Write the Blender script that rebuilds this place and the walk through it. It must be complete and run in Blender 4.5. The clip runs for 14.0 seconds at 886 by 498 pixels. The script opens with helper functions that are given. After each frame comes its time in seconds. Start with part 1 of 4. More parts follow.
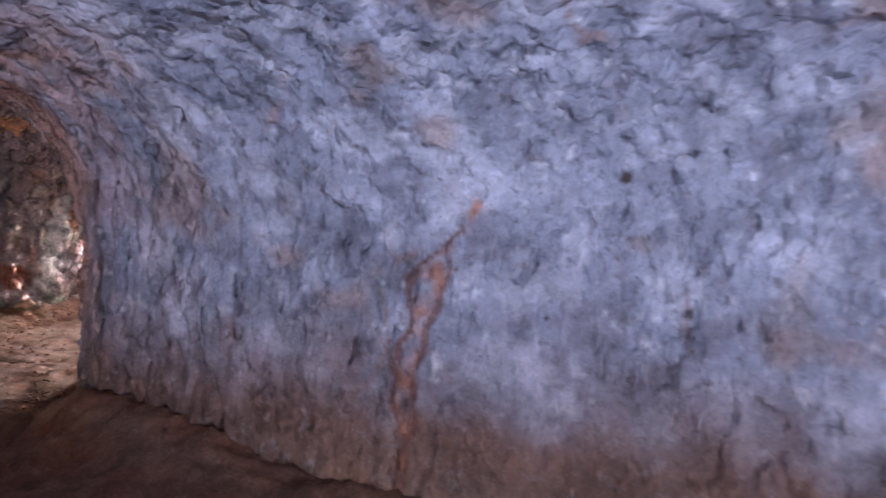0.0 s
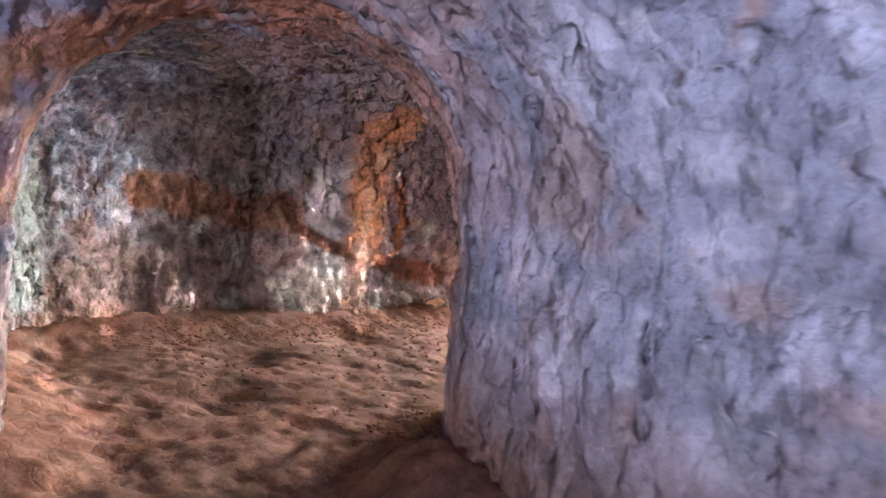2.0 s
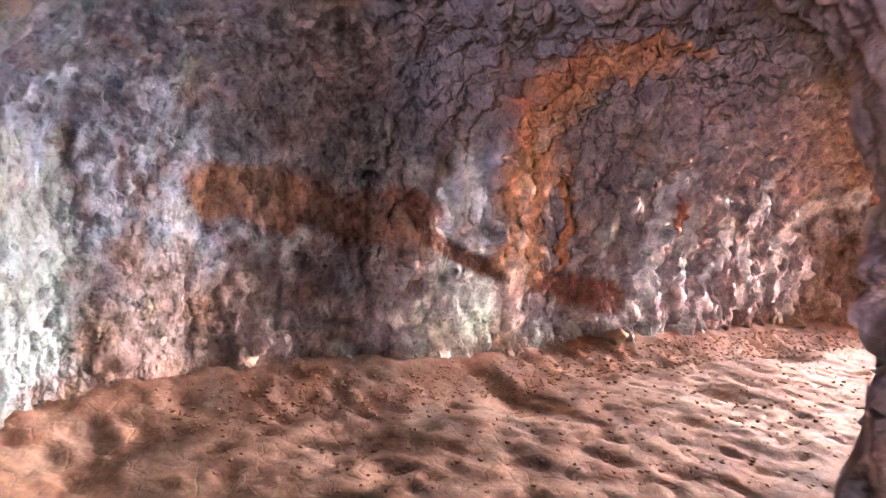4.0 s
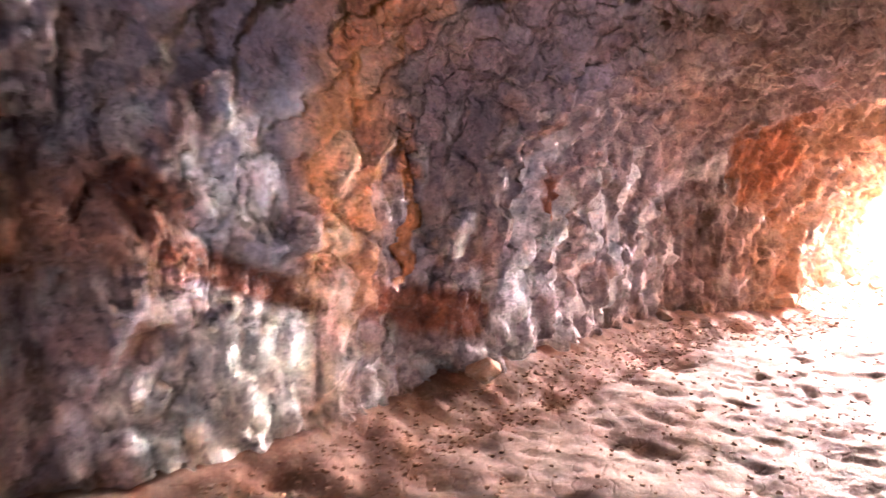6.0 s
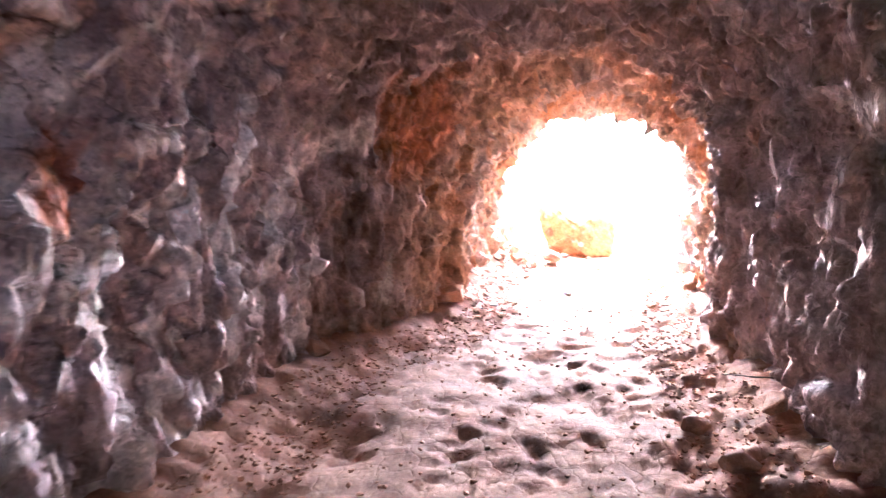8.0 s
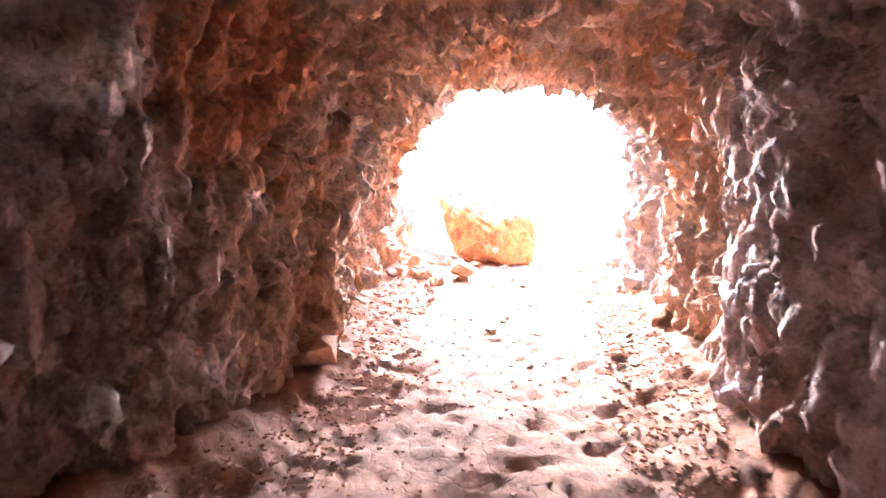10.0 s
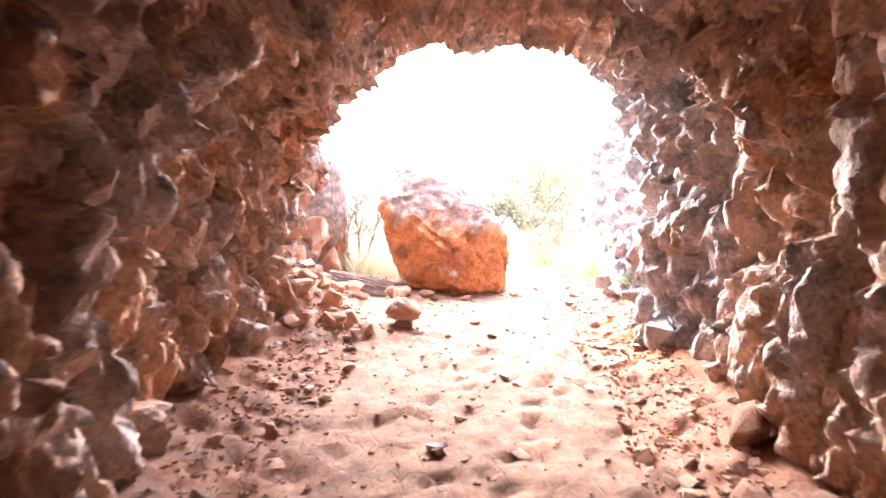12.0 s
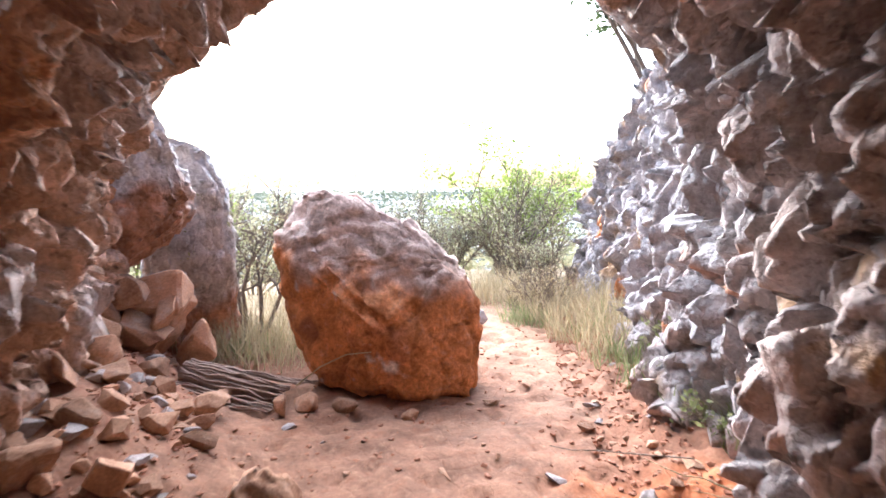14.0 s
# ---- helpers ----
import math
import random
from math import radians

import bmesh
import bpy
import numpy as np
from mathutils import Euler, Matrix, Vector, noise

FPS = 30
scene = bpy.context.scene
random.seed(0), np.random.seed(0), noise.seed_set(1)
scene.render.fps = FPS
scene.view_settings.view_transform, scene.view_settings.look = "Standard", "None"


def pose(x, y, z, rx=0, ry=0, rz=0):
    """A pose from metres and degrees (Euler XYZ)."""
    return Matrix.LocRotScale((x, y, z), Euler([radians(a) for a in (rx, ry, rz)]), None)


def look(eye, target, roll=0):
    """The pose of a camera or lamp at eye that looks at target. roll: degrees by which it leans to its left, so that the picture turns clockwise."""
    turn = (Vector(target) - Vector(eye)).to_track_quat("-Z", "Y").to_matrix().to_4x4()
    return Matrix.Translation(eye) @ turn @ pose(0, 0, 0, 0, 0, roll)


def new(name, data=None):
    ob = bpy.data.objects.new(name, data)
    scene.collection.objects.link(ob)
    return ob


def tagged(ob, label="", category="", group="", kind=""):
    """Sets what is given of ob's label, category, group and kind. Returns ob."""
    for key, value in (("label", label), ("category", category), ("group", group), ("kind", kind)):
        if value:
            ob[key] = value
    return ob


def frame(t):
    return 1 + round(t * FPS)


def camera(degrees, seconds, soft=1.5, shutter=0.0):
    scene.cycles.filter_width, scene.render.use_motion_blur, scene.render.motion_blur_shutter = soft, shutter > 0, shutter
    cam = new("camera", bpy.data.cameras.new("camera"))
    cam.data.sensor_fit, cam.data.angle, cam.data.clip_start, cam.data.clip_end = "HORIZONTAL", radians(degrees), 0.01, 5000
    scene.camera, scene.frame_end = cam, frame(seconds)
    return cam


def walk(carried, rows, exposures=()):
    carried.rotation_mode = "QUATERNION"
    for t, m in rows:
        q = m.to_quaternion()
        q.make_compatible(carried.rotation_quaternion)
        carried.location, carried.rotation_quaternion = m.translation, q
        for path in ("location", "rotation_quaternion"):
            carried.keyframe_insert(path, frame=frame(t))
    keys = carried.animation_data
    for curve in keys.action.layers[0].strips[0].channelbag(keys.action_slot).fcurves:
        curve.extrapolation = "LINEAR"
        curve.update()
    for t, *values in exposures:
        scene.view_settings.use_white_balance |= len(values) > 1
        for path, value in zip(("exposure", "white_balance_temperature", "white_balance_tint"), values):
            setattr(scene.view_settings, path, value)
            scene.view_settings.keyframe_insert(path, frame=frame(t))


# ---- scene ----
# ------------------------------------------------------------ camera and walk
cam = camera(71.0, 14.0, 1.5, 0.35)
METRES, EYE, TILT, LEAN, TURN = 17.0, 1.8, 1.0, 2.4, 0.0
ROWS = [
    (0.0, 0.0, 0.0, 0.0, 0.38, -3.33, -6.46),
    (0.5, -0.0014, 0.0277, -0.0012, 9.31, -3.79, -7.24),
    (1.0, -0.0089, 0.057, -0.002, 19.48, -5.26, -6.91),
    (1.5, -0.0168, 0.0822, -0.0018, 31.57, -6.44, -7.97),
    (2.0, -0.0356, 0.1034, -0.0059, 37.66, -7.19, -7.67),
    (2.5, -0.0598, 0.1235, -0.0084, 43.27, -7.57, -6.34),
    (3.0, -0.0885, 0.1463, -0.0107, 49.17, -8.0, -5.79),
    (5.5, -0.2301, 0.2506, -0.0313, 35.25, -8.49, -3.85),
    (6.0, -0.2418, 0.2831, -0.0319, 28.75, -7.82, -4.07),
    (6.5, -0.2538, 0.3205, -0.0328, 21.85, -7.07, -3.45),
    (7.0, -0.26, 0.3574, -0.0337, 14.03, -6.72, -2.89),
    (7.5, -0.2638, 0.393, -0.0343, 4.96, -6.76, -2.09),
    (8.0, -0.2644, 0.4275, -0.0371, -3.87, -7.38, -1.88),
    (8.5, -0.2578, 0.4632, -0.038, -8.1, -8.12, -2.66),
    (11.0, -0.2245, 0.638, -0.0397, -15.13, -7.93, -2.21),
    (11.5, -0.2092, 0.6708, -0.0415, -15.89, -7.91, -2.33),
    (12.0, -0.1887, 0.7097, -0.0437, -16.48, -7.82, -2.57),
    (12.5, -0.1693, 0.7468, -0.0411, -17.09, -7.5, -2.44),
    (13.0, -0.1567, 0.788, -0.0393, -17.58, -7.14, -2.41),
    (13.5, -0.1417, 0.8234, -0.0376, -18.32, -6.93, -2.55),
    (14.0, -0.1265, 0.8601, -0.0393, -18.92, -6.57, -2.56),
]
EXPOSURES = [(0.0, 6.75, 5500, 11), (1.0, 7.05, 5550, 12), (1.5, 7.15, 5600, 12), (3.0, 7.4, 5600, 15), (5.5, 7.75, 5700, 19), (6.5, 7.15, 5500, 19), (7.5, 6.5, 5200, 20), (8.5, 6.15, 5000, 20), (11.0, 4.9, 5400, 16), (12.0, 3.9, 5400, 14), (13.0, 2.95, 5400, 12), (14.0, 1.95, 5400, 12)]
walk(cam, [(t, pose(0, 0, EYE, TILT, LEAN, TURN) @ pose(METRES * x, METRES * y, METRES * z, 90 + pitch, roll, yaw)) for t, x, y, z, yaw, pitch, roll in ROWS], EXPOSURES)

# ------------------------------------------------------------ sky and sun
world = bpy.data.worlds.new("overcast_sky")
scene.world = world
world.use_nodes = True
wn = world.node_tree.nodes
sky = wn.new("ShaderNodeTexSky")
sky.sky_type = "NISHITA"
sky.sun_disc = False
sky.sun_elevation, sky.sun_rotation = radians(31), radians(3)
sky.air_density, sky.dust_density, sky.ozone_density = 1.0, 4.0, 1.0
wn["Background"].inputs["Strength"].default_value = 0.15
world.node_tree.links.new(sky.outputs["Color"], wn["Background"].inputs["Color"])

sun_data = bpy.data.lights.new("sun", "SUN")
sun_data.energy, sun_data.angle, sun_data.color = 5.0, radians(90), (1.0, 0.95, 0.88)
sun = new("sun", sun_data)
sun.matrix_world = look((2.1, 40, 24.1), (0, 0, 0))

# lamp added as daylight of an unseen opening behind and below the chamber floor
opening_lamp = bpy.data.lights.new("unseen_opening_lamp", "AREA")
opening_lamp.shape, opening_lamp.size, opening_lamp.size_y = "RECTANGLE", 2.2, 1.2
opening_lamp.energy, opening_lamp.color = 4.8, (0.92, 0.87, 1.0)
opening = new("unseen_opening_lamp", opening_lamp)
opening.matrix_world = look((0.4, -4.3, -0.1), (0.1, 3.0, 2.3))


# ------------------------------------------------------------ number helpers
def hash3(i, seed):
    """Random values in 0..1 for whole-number cells i (n, 3)."""
    i = i.astype(np.int64)
    h = (i[:, 0] * 374761393 + i[:, 1] * 668265263 + i[:, 2] * 2147483647 + seed * 1274126177) & 0xFFFFFFFF
    h = ((h ^ (h >> 13)) * 1274126177) & 0xFFFFFFFF
    h = ((h ^ (h >> 16)) * 2246822519) & 0xFFFFFFFF
    return ((h ^ (h >> 15)) & 0xFFFFFF) / float(0xFFFFFF)


def hash_triple(i, seed):
    """Three random values in 0..1 for each cell, from one hash."""
    i = i.astype(np.int64)
    h = (i[:, 0] * 374761393 + i[:, 1] * 668265263 + i[:, 2] * 2147483647 + seed * 1274126177) & 0xFFFFFFFF
    h = ((h ^ (h >> 13)) * 1274126177) & 0xFFFFFFFF
    h = ((h ^ (h >> 16)) * 2246822519) & 0xFFFFFFFF
    h ^= h >> 15
    return np.stack([h & 1023, (h >> 10) & 1023, (h >> 20) & 1023], 1) / 1023.0


def value_noise(p, seed=0):
    """Smooth noise in -1..1 at points p (n, 3)."""
    c = np.floor(p)
    f = p - c
    f = f * f * (3 - 2 * f)
    out = np.zeros(len(p))
    for dx in (0, 1):
        for dy in (0, 1):
            for dz in (0, 1):
                w = (f[:, 0] if dx else 1 - f[:, 0]) * (f[:, 1] if dy else 1 - f[:, 1]) * (f[:, 2] if dz else 1 - f[:, 2])
                out += w * hash3(c + (dx, dy, dz), seed)
    return out * 2 - 1


def fbm(p, scale, octaves=3, seed=0):
    out, amp = np.zeros(len(p)), 1.0
    for o in range(octaves):
        out += amp * value_noise(p * scale * 2 ** o + o * 17.3, seed + o)
        amp *= 0.5
    return out / 1.75


def facets(p, scale, seed=0, tilt=0.9):
    """Broken-rock relief: each cell is a tilted plane of its own. Returns height, the crack nearness and a value for each cell."""
    q = p * scale
    c = np.floor(q)
    d1, d2 = np.full(len(q), 9.0), np.full(len(q), 9.0)
    best, cell = np.zeros_like(q), np.zeros_like(q)
    for dx in (-1, 0, 1):
        for dy in (-1, 0, 1):
            for dz in (-1, 0, 1):
                n = c + (dx, dy, dz)
                f = n + hash_triple(n, seed) * 0.9
                d = np.sqrt(((q - f) ** 2).sum(1))
                near = d < d1
                d2 = np.where(near, d1, np.minimum(d2, d))
                d1 = np.where(near, d, d1)
                best[near], cell[near] = f[near], n[near]
    g = hash_triple(cell, seed + 4) * 2 - 1
    h = hash3(cell, seed + 7)
    return (h - 0.5) + tilt * (g * (q - best)).sum(1), np.clip(1 - (d2 - d1) / 0.18, 0, 1), h


def ramp(x, a, b):
    x = np.clip((x - a) / (b - a), 0, 1)
    return x * x * (3 - 2 * x)


def polygon_distance(x, y, pts):
    """Signed distance in plan from an outline, negative inside."""
    d, inside = np.full(x.shape, 1e9), np.zeros(x.shape, bool)
    for (ax, ay), (bx, by) in zip(pts, pts[1:] + pts[:1]):
        ex, ey = bx - ax, by - ay
        t = np.clip(((x - ax) * ex + (y - ay) * ey) / (ex * ex + ey * ey), 0, 1)
        d = np.minimum(d, np.hypot(x - ax - t * ex, y - ay - t * ey))
        if ay != by:
            inside ^= ((ay > y) != (by > y)) & (x < ax + (y - ay) * ex / ey)
    return np.where(inside, -d, d)


def round_max(a, b, r):
    return np.minimum(np.maximum(a, b), -r) + np.hypot(np.maximum(a + r, 0), np.maximum(b + r, 0))


# ------------------------------------------------------------ plan of the mine
AIR = [(-6.5, 3.5), (-6.95, 4.0), (-6.95, 5.0), (-6.5, 6.5), (-6.3, 7.4), (-6.3, 8.2), (-5.95, 9.0), (-5.72, 10.0), (-5.5, 11.2), (-5.1, 12.3),
       (-4.5, 12.95), (-3.85, 14.0), (-3.75, 15.4), (-3.35, 16.3), (-3.05, 17.1), (-2.98, 18.2), (-3.05, 19.6), (-3.4, 21.5), (-3.6, 27.0),
       (3.6, 27.0), (2.2, 22.0), (1.25, 19.5), (0.65, 18.2), (0.28, 17.2), (-0.3, 16.1), (-0.52, 15.2), (-1.0, 14.2), (-1.4, 13.3), (-1.95, 12.1), (-2.15, 10.9),
       (-2.5, 10.0), (-2.7, 8.0), (-2.75, 6.3), (-3.05, 5.5), (-2.95, 5.0), (-2.45, 4.45), (-1.5, 3.98), (-0.5, 3.75), (1.0, 3.5), (2.2, 2.9), (2.9, 1.5),
       (2.9, -1.0), (1.9, -2.4), (1.5, -3.0), (1.5, -7.0), (-1.1, -7.0), (-1.1, -3.0), (-2.2, -2.3), (-3.1, -1.0), (-3.6, 1.0), (-3.95, 2.2), (-4.2, 2.95), (-5.2, 3.3)]
ROCK = [(-9.6, 1.0), (-10.0, 10.0), (-9.2, 20.0), (-6.0, 20.4), (-3.6, 19.9), (-2.1, 18.55), (0.3, 17.75), (4.2, 17.4), (5.2, 15.0), (5.4, 3.0), (5.2, -4.0), (0.0, -4.6), (-5.6, -4.0)]
OUTCROP = [(-0.2, 17.4), (0.4, 18.0), (1.25, 19.5), (2.2, 22.0), (4.0, 23.5), (5.0, 20.0), (4.5, 17.0)]
STEP = 0.06


def air_plan(x, y):
    return polygon_distance(x, y, AIR)


def roof_height(x, y):
    """Height of the roof of the mine in plan."""
    h = np.full(x.shape, 2.68)
    h += 0.25 * np.exp(-((x - 0.0) ** 2 + (y - 0.5) ** 2) / 6.0)
    h -= 0.12 * ramp(y, 13.4, 14.0)
    # unseen opening kept low, to hold back the sky's light
    h -= 1.7 * ramp(-y, 2.0, 3.2)
    h += 0.03 * ramp(y, 15.5, 18.0)
    return h


def mine_rock():
    """The rock as one closed skin: hill and outcrop less the hollow of the mine."""
    gx, gy, gz = np.arange(-10.4, 6.0, STEP), np.arange(-5.2, 24.2, STEP), np.arange(-0.5, 4.7, STEP)
    x2, y2 = np.meshgrid(gx, gy, indexing="ij")
    p2 = np.stack([x2.ravel(), y2.ravel(), np.zeros(x2.size)], 1)
    wob = (fbm(p2, 0.9, 2, 11) * 0.12).reshape(x2.shape)
    plan, roof = air_plan(x2, y2) + wob, roof_height(x2, y2)
    roof_out = np.where(y2 > 17.2, 99.0, 0.0)
    hill2 = polygon_distance(x2, y2, ROCK) + wob
    top = 4.0 + 0.35 * (fbm(p2, 0.45, 2, 23)).reshape(x2.shape)
    out2 = polygon_distance(x2, y2, OUTCROP) + wob
    out_top = np.interp(y2, (17.0, 18.3, 19.5, 21.0, 23.0), (3.6, 3.4, 2.9, 1.9, 0.7))
    left_side = ramp(-x2 - 0.2 * (y2 - 17), 1.0, 1.6) * ramp(y2, 13.8, 15.0)
    f = np.empty((len(gx), len(gy), len(gz)), np.float32)
    for k, z in enumerate(gz):
        lean = 0.10 * max(z - 0.2, 0)
        air = round_max(plan + 0.27 * max(z - 0.8, 0) * left_side, z - roof, 1.2)
        hill = round_max(hill2 + 0.12 * max(z - 2.8, 0), z - top, 0.7)
        out = round_max(out2 + 0.16 * z, z - out_top, 0.35)
        solid = np.minimum(round_max(hill, -air, 0.12), np.maximum(out, -plan - 0.15 + 0.14 * z))
        f[:, :, k] = solid
    f[:, :, 0] = np.maximum(f[:, :, 0], 0.02)
    s = f < 0
    n = f.shape
    code = np.zeros((n[0] - 1, n[1] - 1, n[2] - 1), np.uint8)
    corners = [(a, b, c) for a in (0, 1) for b in (0, 1) for c in (0, 1)]
    for a, b, c in corners:
        code += s[a:n[0] - 1 + a, b:n[1] - 1 + b, c:n[2] - 1 + c]
    cells = np.argwhere((code > 0) & (code < 8))
    index = np.full(code.shape, -1, np.int64)
    index[tuple(cells.T)] = np.arange(len(cells))
    acc, cnt = np.zeros((len(cells), 3)), np.zeros(len(cells))
    for ca in corners:
        for axis in range(3):
            if ca[axis]:
                continue
            cb = list(ca)
            cb[axis] = 1
            va, vb = f[tuple((cells + ca).T)], f[tuple((cells + cb).T)]
            cut = (va < 0) != (vb < 0)
            t = np.where(cut, va / np.where(cut, va - vb, 1), 0)
            q = np.array(ca, float)[None, :].repeat(len(cells), 0)
            q[:, axis] = t
            acc += q * cut[:, None]
            cnt += cut
    verts = (cells + acc / cnt[:, None]) * STEP + (gx[0], gy[0], gz[0])
    quads = []
    for axis in range(3):
        u, w = (axis + 1) % 3, (axis + 2) % 3
        a = s.take(range(n[axis] - 1), axis)
        b = s.take(range(1, n[axis]), axis)
        e = np.argwhere(a != b)
        e = e[(e[:, u] > 0) & (e[:, w] > 0) & (e[:, u] < n[u] - 1) & (e[:, w] < n[w] - 1)]
        ring = []
        for du, dw in ((-1, -1), (0, -1), (0, 0), (-1, 0)):
            c = e.copy()
            c[:, u] += du
            c[:, w] += dw
            ring.append(index[tuple(c.T)])
        ring = np.stack(ring, 1)
        flip = ~a[tuple(e.T)]
        ring[flip] = ring[flip][:, ::-1]
        quads.append(ring)
    quads = np.concatenate(quads)
    return verts, quads[(quads >= 0).all(1)]


def relax(verts, quads, times):
    for _ in range(times):
        acc, cnt = np.zeros_like(verts), np.zeros(len(verts))
        for a, b in ((0, 1), (1, 2), (2, 3), (3, 0)):
            np.add.at(acc, quads[:, a], verts[quads[:, b]])
            np.add.at(acc, quads[:, b], verts[quads[:, a]])
            np.add.at(cnt, quads[:, a], 1)
            np.add.at(cnt, quads[:, b], 1)
        verts = verts * 0.4 + 0.6 * acc / np.maximum(cnt, 1)[:, None]
    return verts


def halve(verts, quads):
    """Each quad into four."""
    e = np.sort(np.concatenate([quads[:, [k, (k + 1) % 4]] for k in range(4)]), 1)
    key = e[:, 0] * len(verts) + e[:, 1]
    uniq, inv = np.unique(key, return_inverse=True)
    mids = (verts[uniq // len(verts)] + verts[uniq % len(verts)]) / 2
    n, m = len(verts), len(quads)
    inv = inv.reshape(4, m) + n
    centre = np.arange(m) + n + len(uniq)
    out = np.concatenate([verts, mids, verts[quads].mean(1)])
    new_quads = np.concatenate([np.stack([quads[:, k], inv[k], centre, inv[k - 1]], 1) for k in range(4)])
    return out, new_quads


def vertex_normals(verts, quads):
    d1, d2 = verts[quads[:, 2]] - verts[quads[:, 0]], verts[quads[:, 3]] - verts[quads[:, 1]]
    fn = np.cross(d1, d2)
    out = np.zeros_like(verts)
    for k in range(4):
        np.add.at(out, quads[:, k], fn)
    return out / np.maximum(np.linalg.norm(out, axis=1), 1e-9)[:, None]


def smear(p, axis, factor):
    q = p.copy()
    q[:, axis] *= factor
    return q


def sheet_mesh(name, verts, quads, material, colours=None, normals=None):
    used, inv = np.unique(quads, return_inverse=True)
    me = bpy.data.meshes.new(name)
    me.from_pydata(verts[used].tolist(), [], inv.reshape(quads.shape).tolist())
    if colours is not None:
        layer = me.color_attributes.new("tint", "FLOAT_COLOR", "POINT")
        rgba = np.ones((len(used), 4), np.float32)
        rgba[:, :3] = colours[used]
        layer.data.foreach_set("color", rgba.ravel())
    me.polygons.foreach_set("use_smooth", [True] * len(me.polygons))
    if normals is not None:
        me.normals_split_custom_set_from_vertices(normals[used].tolist())
    me.materials.append(material)
    return new(name, me)


# ------------------------------------------------------------ materials
def nodes_of(name):
    m = bpy.data.materials.new(name)
    m.use_nodes = True
    return m, m.node_tree.nodes, m.node_tree.links, m.node_tree.nodes["Principled BSDF"]


def tex_noise(nodes, links, coord, scale, detail=6.0, rough=0.6):
    n = nodes.new("ShaderNodeTexNoise")
    n.inputs["Scale"].default_value, n.inputs["Detail"].default_value, n.inputs["Roughness"].default_value = scale, detail, rough
    links.new(coord, n.inputs["Vector"])
    return n.outputs["Fac"]


def math_node(nodes, links, op, a, b):
    n = nodes.new("ShaderNodeMath")
    n.operation = op
    for k, v in enumerate((a, b)):
        if isinstance(v, (int, float)):
            n.inputs[k].default_value = v
        else:
            links.new(v, n.inputs[k])
    return n.outputs[0]


def map_range(nodes, links, v, a, b, c, d):
    n = nodes.new("ShaderNodeMapRange")
    links.new(v, n.inputs["Value"])
    for k, val in zip(("From Min", "From Max", "To Min", "To Max"), (a, b, c, d)):
        n.inputs[k].default_value = val
    return n.outputs["Result"]


def mix_colour(nodes, links, fac, a, b, mode="MIX"):
    n = nodes.new("ShaderNodeMix")
    n.data_type, n.blend_type = "RGBA", mode
    for k, v in ((0, fac), (6, a), (7, b)):
        if isinstance(v, (int, float)):
            n.inputs[k].default_value = v
        elif isinstance(v, tuple):
            n.inputs[k].default_value = (*v, 1)
        else:
            links.new(v, n.inputs[k])
    return n.outputs[2]


